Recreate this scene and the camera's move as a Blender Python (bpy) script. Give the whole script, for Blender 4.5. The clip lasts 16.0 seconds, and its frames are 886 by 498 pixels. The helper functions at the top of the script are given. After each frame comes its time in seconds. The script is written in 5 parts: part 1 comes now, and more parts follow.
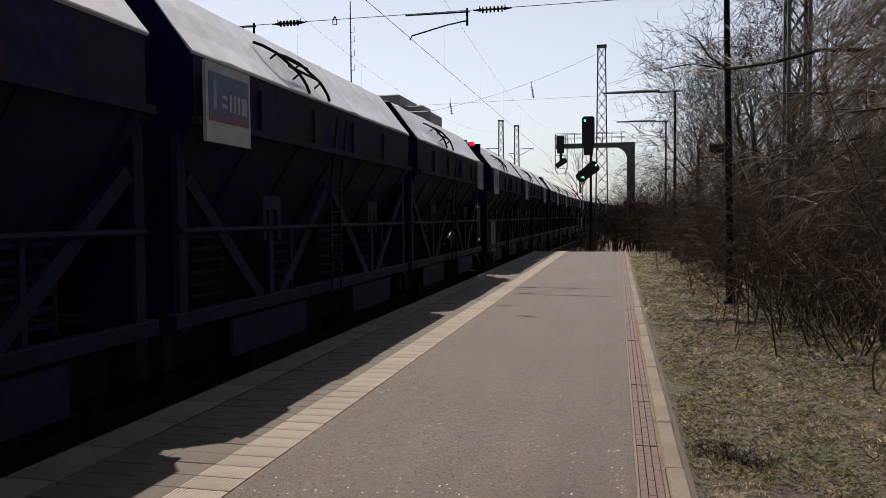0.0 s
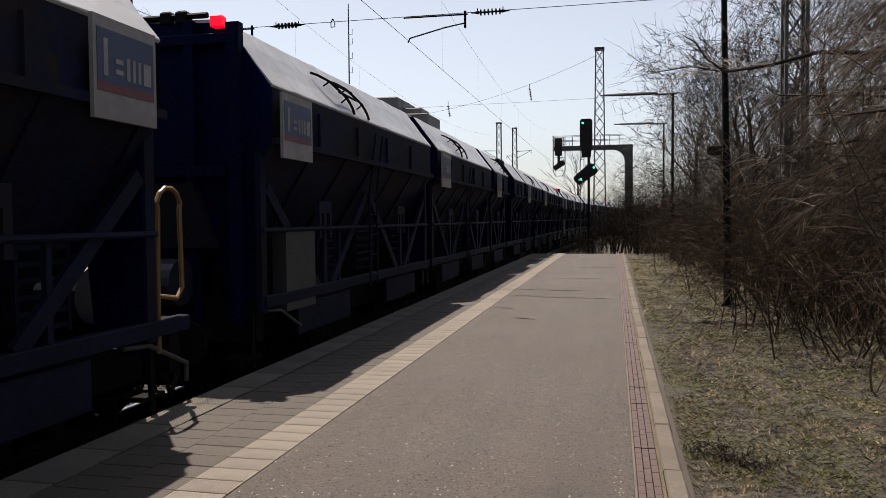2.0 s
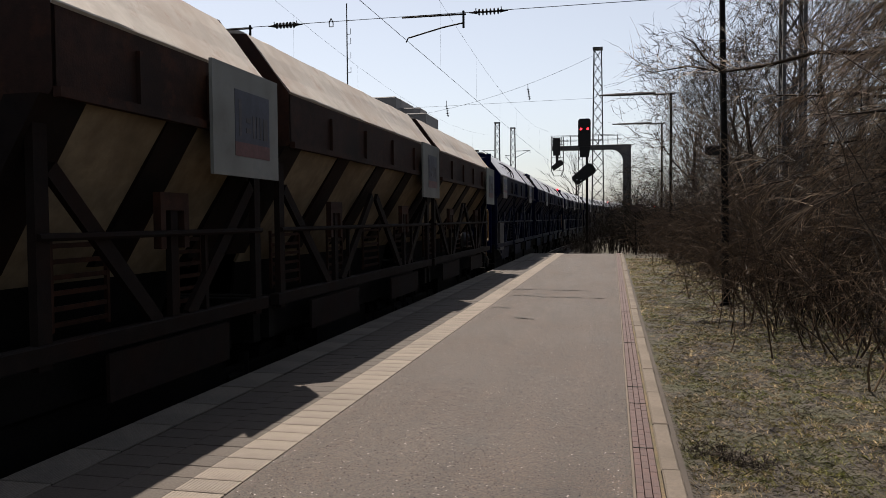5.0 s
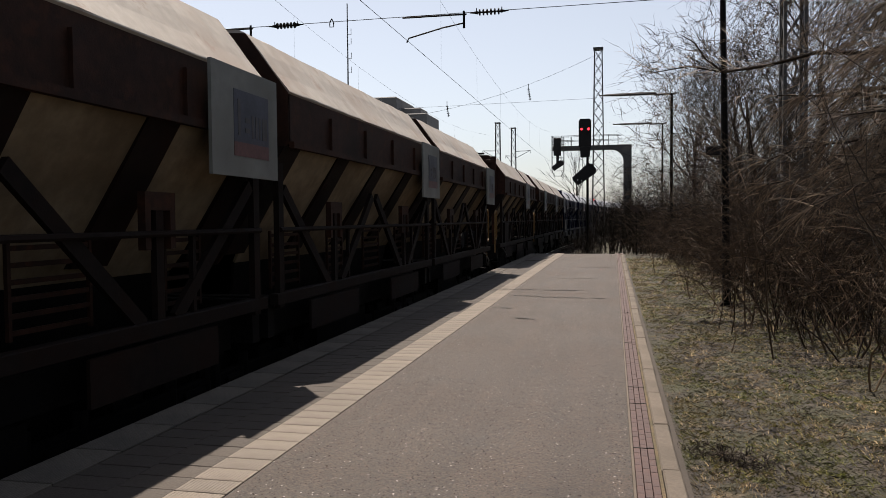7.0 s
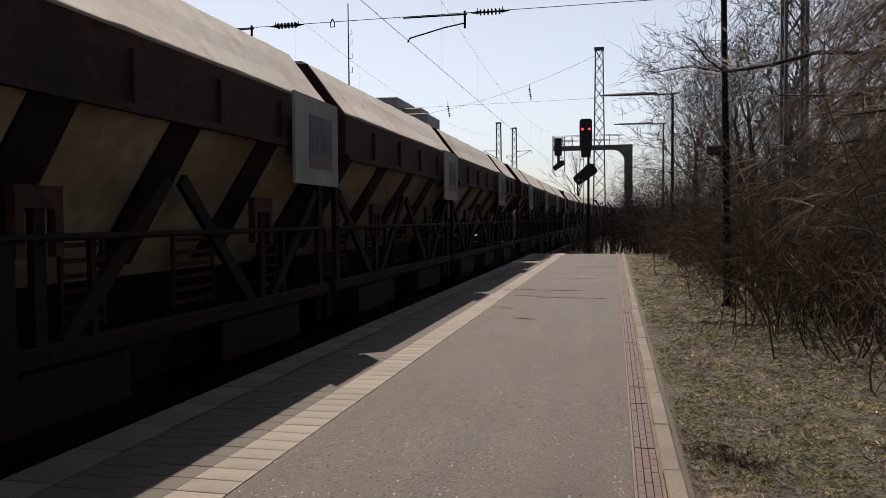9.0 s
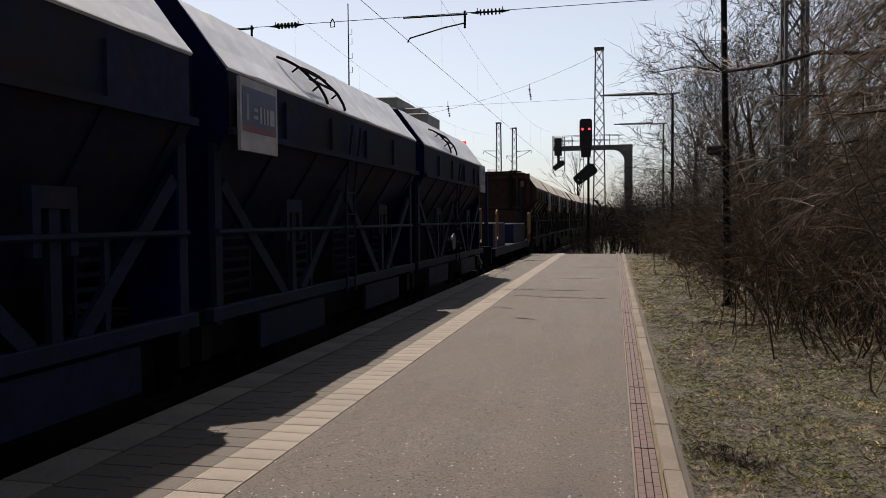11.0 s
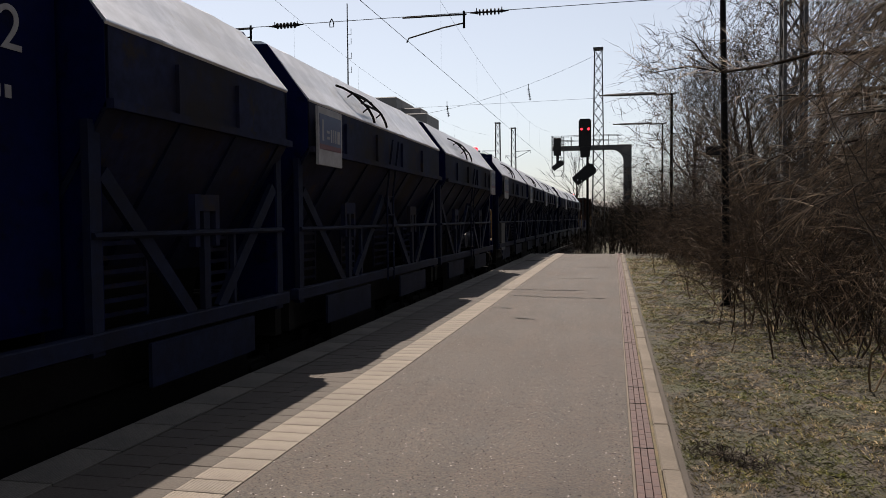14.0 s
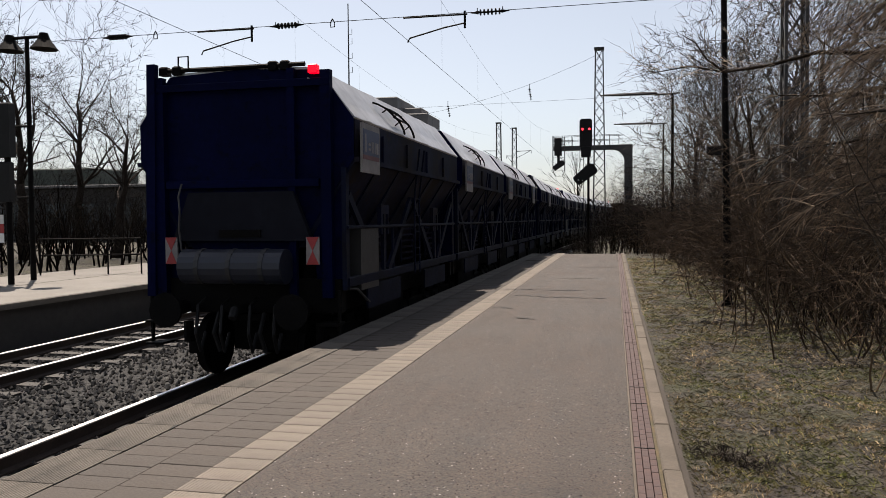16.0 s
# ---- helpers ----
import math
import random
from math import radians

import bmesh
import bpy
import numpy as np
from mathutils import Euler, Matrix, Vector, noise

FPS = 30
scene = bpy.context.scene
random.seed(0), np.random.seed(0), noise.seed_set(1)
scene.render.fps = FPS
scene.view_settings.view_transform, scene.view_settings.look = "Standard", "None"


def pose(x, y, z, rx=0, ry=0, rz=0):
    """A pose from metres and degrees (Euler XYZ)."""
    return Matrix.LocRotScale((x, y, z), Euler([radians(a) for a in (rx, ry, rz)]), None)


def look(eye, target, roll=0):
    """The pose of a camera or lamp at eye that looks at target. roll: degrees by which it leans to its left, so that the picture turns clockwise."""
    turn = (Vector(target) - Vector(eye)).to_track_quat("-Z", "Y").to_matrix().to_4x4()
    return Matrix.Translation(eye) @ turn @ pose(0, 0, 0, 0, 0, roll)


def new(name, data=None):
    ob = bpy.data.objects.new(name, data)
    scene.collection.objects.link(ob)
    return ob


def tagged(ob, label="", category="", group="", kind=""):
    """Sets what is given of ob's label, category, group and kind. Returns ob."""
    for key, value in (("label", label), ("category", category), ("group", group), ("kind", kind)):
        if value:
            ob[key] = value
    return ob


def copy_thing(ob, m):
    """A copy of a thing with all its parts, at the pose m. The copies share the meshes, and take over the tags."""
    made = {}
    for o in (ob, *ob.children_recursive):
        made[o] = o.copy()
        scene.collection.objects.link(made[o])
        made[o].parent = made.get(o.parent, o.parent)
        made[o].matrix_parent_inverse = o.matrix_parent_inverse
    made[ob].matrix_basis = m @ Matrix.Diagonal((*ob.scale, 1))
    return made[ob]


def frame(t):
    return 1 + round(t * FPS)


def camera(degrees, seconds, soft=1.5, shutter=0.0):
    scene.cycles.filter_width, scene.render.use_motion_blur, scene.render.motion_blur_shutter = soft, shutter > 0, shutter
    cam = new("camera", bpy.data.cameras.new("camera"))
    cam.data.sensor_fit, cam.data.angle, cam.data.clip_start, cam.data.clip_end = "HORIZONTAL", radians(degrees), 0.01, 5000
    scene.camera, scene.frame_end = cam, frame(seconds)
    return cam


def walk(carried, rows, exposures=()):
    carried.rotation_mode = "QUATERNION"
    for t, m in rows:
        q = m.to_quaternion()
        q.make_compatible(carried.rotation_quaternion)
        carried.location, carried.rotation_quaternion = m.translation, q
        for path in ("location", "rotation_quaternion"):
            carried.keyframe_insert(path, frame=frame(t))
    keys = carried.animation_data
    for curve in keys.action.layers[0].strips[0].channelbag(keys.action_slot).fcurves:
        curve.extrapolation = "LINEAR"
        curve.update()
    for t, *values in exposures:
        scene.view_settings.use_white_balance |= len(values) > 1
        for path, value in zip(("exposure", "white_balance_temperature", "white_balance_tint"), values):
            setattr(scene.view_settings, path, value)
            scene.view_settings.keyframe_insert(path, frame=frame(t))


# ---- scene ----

# ---- camera ----
PITCH, TURN, ROLL = 2.19, 12.59, 0.5
EYE = (0.0, 0.0, 1.45)
cam = camera(59.9, 16.0, soft=0.8)
SWAY = [(0, 5.5, -4), (0.4, 0.3, -0.5), (1, 1, -0.5), (1.5, 1.5, 0.5), (2, 2, 0), (2.5, 1.5, 0), (3, 0, -0.5), (3.5, 0, 0),
        (4, -1.5, -0.5), (6.5, 0, 0), (7, 0, 0), (7.5, 1.5, 0), (8, 1, 0), (8.5, 3, 0), (9, 1.5, 0), (11.5, 1.5, 0),
        (12, 0.5, 0), (12.5, -1.5, 0), (13, -1.5, -0.5), (13.5, -1.5, 0), (14, 0, 0), (14.5, 0, 0), (15, 0.2, 0), (15.5, 0, -0.5), (16, 1.5, 0)]
PATH = [(t, pose(*EYE, 90 - PITCH + 0.042 * b, ROLL, TURN + 0.042 * (a - 1.5))) for t, a, b in SWAY]
walk(cam, PATH, exposures=[(0, 1.08, 6800, 14), (16, 1.08, 6800, 14)])

# ---- light ----
SUN_TO = Vector((-0.29, 0.37, 1.0)).normalized()
world = bpy.data.worlds.new("sky")
scene.world = world
world.use_nodes = True
wn, wl = world.node_tree.nodes, world.node_tree.links
sky = wn.new("ShaderNodeTexSky")
sky.sky_type, sky.sun_disc = "NISHITA", False
sky.sun_elevation = math.asin(SUN_TO.z)
sky.sun_rotation = math.atan2(SUN_TO.x, SUN_TO.y)
sky.dust_density, sky.air_density, sky.ozone_density = 1.3, 1.0, 1.5
pale = wn.new("ShaderNodeHueSaturation")
pale.inputs["Saturation"].default_value = 0.5
haze = wn.new("ShaderNodeMix")
haze.data_type, haze.blend_type = "RGBA", "MULTIPLY"
haze.inputs[0].default_value = 1.0
haze.inputs[7].default_value = (0.965, 1.0, 1.02, 1)
wl.new(sky.outputs[0], pale.inputs["Color"])
wl.new(pale.outputs[0], haze.inputs[6])
wl.new(haze.outputs[2], wn["Background"].inputs[0])
wn["Background"].inputs[1].default_value = 0.068
sun = new("sun", bpy.data.lights.new("sun", "SUN"))
sun.data.energy, sun.data.angle, sun.data.color = 5.0, radians(0.6), (1.0, 0.93, 0.83)
sun.matrix_world = look(SUN_TO * 50, (0, 0, 0))


# ---- materials ----
def mat(name, base, rough=0.7, metal=0.0, vary=0.25, grain=30.0, patch=1.2, tint=None, bump=0.2, bump_scale=60.0, depth=0.01, spec=0.5, patch2=None, island=None):
    """Base colour mottled at two scales, with a fine relief."""
    m = bpy.data.materials.new(name)
    m.use_nodes = True
    n, l = m.node_tree.nodes, m.node_tree.links
    b = n["Principled BSDF"]
    co = n.new("ShaderNodeTexCoord")
    def tex(scale, detail=4.0, rough_=0.6):
        k = n.new("ShaderNodeTexNoise")
        k.inputs["Scale"].default_value, k.inputs["Detail"].default_value, k.inputs["Roughness"].default_value = scale, detail, rough_
        l.new(co.outputs["Object"], k.inputs["Vector"])
        return k
    def mix(fac, a, c, mode="MIX"):
        k = n.new("ShaderNodeMix")
        k.data_type, k.blend_type = "RGBA", mode
        for sock, v in ((k.inputs[0], fac), (k.inputs[6], a), (k.inputs[7], c)):
            if isinstance(v, bpy.types.NodeSocket):
                l.new(v, sock)
            else:
                sock.default_value = v if not isinstance(v, tuple) else (*v[:3], 1)
        return k.outputs[2]
    def ramp(src, lo, hi):
        k = n.new("ShaderNodeMapRange")
        k.inputs["From Min"].default_value, k.inputs["From Max"].default_value = lo, hi
        l.new(src, k.inputs["Value"])
        return k.outputs["Result"]
    fine, big = tex(grain, 5.0), tex(patch, 6.0, 0.65)
    dark = tuple(c * (1 - vary) for c in base)
    lite = tuple(min(1, c * (1 + vary)) for c in base)
    col = mix(ramp(fine.outputs[0], 0.3, 0.7), dark, lite)
    col = mix(ramp(big.outputs[0], 0.45, 0.68), col, tint or tuple(c * (1 - 0.8 * vary) for c in base))
    if patch2:
        other = tex(patch * 3.7, 6.0, 0.7)
        col = mix(ramp(other.outputs[0], 0.56, 0.66), col, patch2)
    info = n.new("ShaderNodeObjectInfo")
    hsv = n.new("ShaderNodeHueSaturation")
    l.new(col, hsv.inputs["Color"])
    val = n.new("ShaderNodeMapRange")
    val.inputs["To Min"].default_value, val.inputs["To Max"].default_value = 0.88, 1.12
    if island:
        geo = n.new("ShaderNodeNewGeometry")
        val.inputs["To Min"].default_value, val.inputs["To Max"].default_value = island
        l.new(geo.outputs["Random Per Island"], val.inputs["Value"])
    else:
        l.new(info.outputs["Random"], val.inputs["Value"])
    l.new(val.outputs["Result"], hsv.inputs["Value"])
    l.new(hsv.outputs[0], b.inputs["Base Color"])
    b.inputs["Metallic"].default_value = metal
    b.inputs["Specular IOR Level"].default_value = spec
    rr = n.new("ShaderNodeMapRange")
    rr.inputs["To Min"].default_value, rr.inputs["To Max"].default_value = max(0.05, rough - 0.12), min(1, rough + 0.12)
    l.new(big.outputs[0], rr.inputs["Value"])
    l.new(rr.outputs["Result"], b.inputs["Roughness"])
    if bump:
        bt = tex(bump_scale, 4.0)
        bp = n.new("ShaderNodeBump")
        bp.inputs["Strength"].default_value, bp.inputs["Distance"].default_value = bump, depth
        l.new(bt.outputs[0], bp.inputs["Height"])
        l.new(bp.outputs[0], b.inputs["Normal"])
    return m


def glow(name, base, strength):
    m = bpy.data.materials.new(name)
    m.use_nodes = True
    b = m.node_tree.nodes["Principled BSDF"]
    b.inputs["Base Color"].default_value = (*base, 1)
    b.inputs["Emission Color"].default_value = (*base, 1)
    b.inputs["Emission Strength"].default_value = strength
    return m


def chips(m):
    """Adds stone chips, pale and dark, to a mottled material; a few are glossy, a few painted near-white as sparkle."""
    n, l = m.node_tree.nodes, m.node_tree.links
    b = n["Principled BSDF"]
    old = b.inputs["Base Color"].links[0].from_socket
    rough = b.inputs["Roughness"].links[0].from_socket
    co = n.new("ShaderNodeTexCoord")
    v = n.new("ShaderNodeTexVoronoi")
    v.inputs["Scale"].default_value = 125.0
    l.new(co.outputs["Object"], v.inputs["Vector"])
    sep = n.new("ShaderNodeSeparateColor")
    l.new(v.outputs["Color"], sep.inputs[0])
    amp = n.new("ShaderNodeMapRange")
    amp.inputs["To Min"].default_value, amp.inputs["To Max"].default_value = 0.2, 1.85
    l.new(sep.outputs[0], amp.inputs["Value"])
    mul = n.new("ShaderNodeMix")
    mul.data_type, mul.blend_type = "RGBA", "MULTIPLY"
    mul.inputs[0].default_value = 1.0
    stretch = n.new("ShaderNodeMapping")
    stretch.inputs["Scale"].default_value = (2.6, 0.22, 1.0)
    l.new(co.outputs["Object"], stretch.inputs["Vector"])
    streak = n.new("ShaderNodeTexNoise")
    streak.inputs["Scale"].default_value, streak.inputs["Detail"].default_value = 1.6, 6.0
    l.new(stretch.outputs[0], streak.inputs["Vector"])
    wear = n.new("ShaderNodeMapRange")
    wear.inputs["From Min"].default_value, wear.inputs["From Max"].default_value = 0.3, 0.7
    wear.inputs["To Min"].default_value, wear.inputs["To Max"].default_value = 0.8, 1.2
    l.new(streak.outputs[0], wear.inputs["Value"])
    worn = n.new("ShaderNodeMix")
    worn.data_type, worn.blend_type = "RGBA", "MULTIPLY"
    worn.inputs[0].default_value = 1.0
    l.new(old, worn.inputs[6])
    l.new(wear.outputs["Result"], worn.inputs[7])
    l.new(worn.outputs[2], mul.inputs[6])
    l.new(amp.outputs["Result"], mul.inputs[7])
    # near-white cells paint the sun's sparkle into the base colour
    sparkle = n.new("ShaderNodeMapRange")
    sparkle.inputs["From Min"].default_value, sparkle.inputs["From Max"].default_value = 0.996, 0.9965
    l.new(sep.outputs[2], sparkle.inputs["Value"])
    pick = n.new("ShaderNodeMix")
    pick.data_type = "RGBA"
    l.new(sparkle.outputs["Result"], pick.inputs[0])
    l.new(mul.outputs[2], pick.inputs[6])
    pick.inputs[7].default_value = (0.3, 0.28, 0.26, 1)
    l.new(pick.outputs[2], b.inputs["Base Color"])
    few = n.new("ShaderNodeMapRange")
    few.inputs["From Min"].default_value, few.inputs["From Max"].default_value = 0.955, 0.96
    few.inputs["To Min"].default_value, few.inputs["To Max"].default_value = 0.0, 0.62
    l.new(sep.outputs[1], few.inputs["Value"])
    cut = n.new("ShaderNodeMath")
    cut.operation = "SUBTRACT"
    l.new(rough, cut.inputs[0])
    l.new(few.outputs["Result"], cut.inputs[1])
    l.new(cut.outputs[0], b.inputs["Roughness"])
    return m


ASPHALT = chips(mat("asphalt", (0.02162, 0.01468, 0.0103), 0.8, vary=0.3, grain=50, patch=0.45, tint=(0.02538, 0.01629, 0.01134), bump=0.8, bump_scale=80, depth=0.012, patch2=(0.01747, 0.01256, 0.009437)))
STRIP = mat("ribbed_slab", (0.1152, 0.09486, 0.07586), 0.8, vary=0.15, grain=40, patch=2.0, bump=0.25, tint=(0.0943, 0.07736, 0.06163))
EDGE = mat("edge_slab", (0.06462, 0.05386, 0.04246), 0.85, vary=0.25, grain=40, patch=1.5, bump=0.3, tint=(0.04182, 0.03548, 0.02915))
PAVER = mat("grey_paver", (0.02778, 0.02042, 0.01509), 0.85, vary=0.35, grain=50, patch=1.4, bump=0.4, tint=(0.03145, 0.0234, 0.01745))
CRACK = mat("open_joint_dirt", (0.008, 0.007, 0.006), 0.95, vary=0.4)
PALE = mat("pale_paving", (0.09, 0.0795, 0.066), 0.75, vary=0.15, grain=14, patch=0.8, bump=0.2, tint=(0.072, 0.063, 0.051))
JOINT = mat("joint_sand", (0.03, 0.022, 0.016), 0.95, vary=0.3)
BRICK = mat("red_clinker", (0.03391, 0.01145, 0.007995), 0.7, vary=0.35, grain=40, patch=2.5, tint=(0.02786, 0.0122, 0.01115))
KERB = mat("kerb_concrete", (0.0636, 0.0488, 0.0352), 0.85, vary=0.24, grain=45, patch=1.8, tint=(0.04826, 0.0368, 0.02587), bump=0.4)
MOSS = mat("mossy_seam", (0.0663, 0.04335, 0.01785), 0.95, vary=0.5, grain=30, patch=3, tint=(0.0255, 0.0255, 0.00765))
SOIL = mat("verge_soil", (0.0152, 0.01024, 0.00496), 0.95, vary=0.8, grain=26, patch=1.6, tint=(0.0246, 0.0258, 0.0063), bump=1.0, bump_scale=14, depth=0.1, patch2=(0.066, 0.0468, 0.024))
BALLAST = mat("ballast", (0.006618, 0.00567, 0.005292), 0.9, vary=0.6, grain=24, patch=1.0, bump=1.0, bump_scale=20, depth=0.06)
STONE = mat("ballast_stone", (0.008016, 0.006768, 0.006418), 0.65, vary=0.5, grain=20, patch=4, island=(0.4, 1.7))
RAIL_TOP = mat("polished_rail", (0.85, 0.83, 0.8), 0.42, metal=1.0, vary=0.08, bump=0.03)
RAIL_SIDE = mat("rusty_rail", (0.035, 0.022, 0.016), 0.85, vary=0.3)
SLEEPER = mat("sleeper_concrete", (0.0336, 0.02968, 0.02688), 0.9, vary=0.25)
# wagon shade is put into these three blues, far darker than the paint
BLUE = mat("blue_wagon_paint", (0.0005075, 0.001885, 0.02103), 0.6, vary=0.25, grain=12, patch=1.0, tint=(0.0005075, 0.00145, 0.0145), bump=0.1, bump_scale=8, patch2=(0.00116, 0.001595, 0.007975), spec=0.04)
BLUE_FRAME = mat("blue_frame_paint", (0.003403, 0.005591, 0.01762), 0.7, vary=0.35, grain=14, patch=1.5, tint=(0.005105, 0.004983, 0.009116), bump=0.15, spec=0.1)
BLUE_SIDE = mat("dirty_shaded_blue_side", (0.007475, 0.00897, 0.02415), 0.7, vary=0.4, grain=9, patch=0.9, tint=(0.01437, 0.01127, 0.01092), bump=0.15, bump_scale=6, patch2=(0.01725, 0.01208, 0.009775), spec=0.06)
ROOF = mat("grey_roof_sheet", (0.4, 0.4, 0.41), 0.46, metal=0.7, vary=0.16, grain=5, patch=0.7, tint=(0.31, 0.31, 0.315), bump=0.15, bump_scale=3, depth=0.04, patch2=(0.34, 0.33, 0.315))
BROWN = mat("brown_wagon_paint", (0.0209, 0.0076, 0.00399), 0.75, vary=0.4, grain=9, patch=1.1, tint=(0.0114, 0.0057, 0.00399), bump=0.2, patch2=(0.0342, 0.0114, 0.00475), spec=0.15)
BROWN_ROOF = mat("dusty_roof_sheet", (0.2496, 0.2258, 0.1962), 0.65, metal=0.1, vary=0.15, grain=5, patch=0.7, tint=(0.208, 0.1723, 0.1426), bump=0.15, bump_scale=5, depth=0.03, patch2=(0.1962, 0.1486, 0.1188))
LIME = mat("lime_dusted_hopper", (0.1418, 0.1092, 0.0714), 0.9, vary=0.25, grain=5, patch=0.9, tint=(0.07875, 0.0567, 0.0336), bump=0.12, spec=0.15)
BLACK = mat("black_steel", (0.007, 0.0065, 0.0065), 0.6, vary=0.3, spec=0.2)
IRON = mat("dark_iron", (0.0045, 0.004, 0.0038), 0.7, vary=0.4, patch=2, spec=0.06)
GALV = mat("galvanised_steel", (0.0405, 0.03915, 0.03915), 0.6, metal=0.2, vary=0.25)
TANK = mat("pale_tank_paint", (0.006552, 0.008736, 0.01747), 0.5, vary=0.2, grain=10, patch=2)
BOX_GREY = mat("grey_box_paint", (0.0176, 0.0168, 0.0176), 0.6, vary=0.25, grain=10, patch=2)
HOUSING = mat("dusty_housing_paint", (0.0075, 0.008, 0.0125), 0.7, vary=0.3, grain=8, patch=2, spec=0.08)
BOARD = mat("sign_board", (0.2, 0.18, 0.172), 0.6, vary=0.15, grain=12, patch=2, bump=0.05, tint=(0.15, 0.132, 0.125))
LOGO_BLUE = mat("sign_blue", (0.022, 0.034, 0.08), 0.5, vary=0.15, bump=0.03)
LOGO_RED = mat("sign_red", (0.095, 0.018, 0.022), 0.5, vary=0.15, bump=0.03)
FADED_BLUE = mat("faded_sign_blue", (0.022, 0.025, 0.042), 0.6, vary=0.3, patch=5, bump=0.03)
FADED_STROKE = mat("faded_sign_strokes", (0.03, 0.0252, 0.027), 0.6, vary=0.4, patch=5, bump=0.03)
FADED_RED = mat("faded_sign_red", (0.07, 0.022, 0.02), 0.6, vary=0.3, patch=5, bump=0.03)
FADED_BOARD = mat("grey_sign_board", (0.12, 0.122, 0.112), 0.7, vary=0.15, grain=8, patch=2, bump=0.08, tint=(0.085, 0.085, 0.076))
RUST_FRAME = mat("rusty_frame", (0.005797, 0.003553, 0.002898), 0.8, vary=0.45, grain=9, patch=1.4, tint=(0.009817, 0.003927, 0.002244), bump=0.2, spec=0.1)
WHITE = mat("white_paint", (0.62, 0.62, 0.6), 0.6, vary=0.1, bump=0.03)
YELLOW = mat("yellow_rail_paint", (0.12, 0.06, 0.0048), 0.5, vary=0.2, bump=0.05)
RED_LAMP = glow("red_lamp_glass", (0.85, 0.0, 0.012), 0.9)
SIGNAL_RED = glow("signal_red", (1.0, 0.02, 0.03), 3.0)
SIGNAL_GREEN = glow("signal_green", (0.05, 0.8, 0.45), 1.0)
RED = mat("red_plate", (0.3, 0.02, 0.02), 0.5, vary=0.1, bump=0.03)
DULL_RED = mat("dull_red_glass", (0.048, 0.0048, 0.0048), 0.4, vary=0.2, bump=0)
BARK = mat("bark", (0.02479, 0.01901, 0.01488), 0.9, vary=0.35, grain=18, patch=3, spec=0.1)
TWIG = mat("twigs", (0.01628, 0.01101, 0.006945), 0.52, vary=0.55, grain=4, patch=0.8, tint=(0.06224, 0.04405, 0.02873), bump=0, island=(0.15, 2.4), spec=0.15)
WEEP = mat("pale_weeping_twigs", (0.1047, 0.07543, 0.0482), 0.42, vary=0.5, grain=4, patch=0.8, tint=(0.2095, 0.1518, 0.09953), bump=0, island=(0.12, 2.2), spec=0.35)
THICKET = mat("thicket_twigs", (0.03037, 0.02052, 0.01291), 0.6, vary=0.55, grain=4, patch=0.8, tint=(0.06834, 0.04709, 0.03037), bump=0, island=(0.15, 2.6), spec=0.1)
FARTWIG = mat("hazy_twigs", (0.0204, 0.01734, 0.0153), 0.9, vary=0.3, grain=2, patch=0.3, bump=0, island=(0.5, 1.4), spec=0.05)
GRASS = mat("grass_blades", (0.05967, 0.06265, 0.01074), 0.8, vary=0.55, grain=3, patch=0.9, tint=(0.09846, 0.06862, 0.02387), bump=0, patch2=(0.01969, 0.02029, 0.004774), island=(0.08, 2.5))
STRAW = mat("dry_grass", (0.1922, 0.1425, 0.07624), 0.85, vary=0.55, grain=4, patch=0.9, bump=0, tint=(0.07293, 0.05304, 0.02785), island=(0.12, 2.6))
# the brush's shade is put into this near-black brown
BRUSH = mat("shaded_brush", (0.004118, 0.002703, 0.001931), 0.8, vary=0.5, grain=3, patch=0.5, tint=(0.007207, 0.004633, 0.003089), bump=0, island=(0.4, 1.6), spec=0.03)
CONCRETE = mat("wall_concrete", (0.028, 0.02632, 0.0252), 0.9, vary=0.25, grain=6, patch=0.4)
FACADE = mat("far_facade", (0.1316, 0.1266, 0.1266), 0.8, vary=0.12, grain=1, patch=0.1)
GLASS = mat("dark_glazing", (0.03, 0.04, 0.05), 0.15, vary=0.1, bump=0)
GREEN_METAL = mat("green_cladding", (0.0375, 0.0465, 0.0375), 0.7, vary=0.15)


# ---- mesh helpers ----
def link(name, verts, faces, material, parent=None, label="", smooth=False):
    me = bpy.data.meshes.new(name)
    me.from_pydata([tuple(v) for v in verts], [], faces)
    me.materials.append(material)
    if smooth:
        me.shade_smooth()
    ob = new(name, me)
    ob.parent = parent
    return tagged(ob, label)


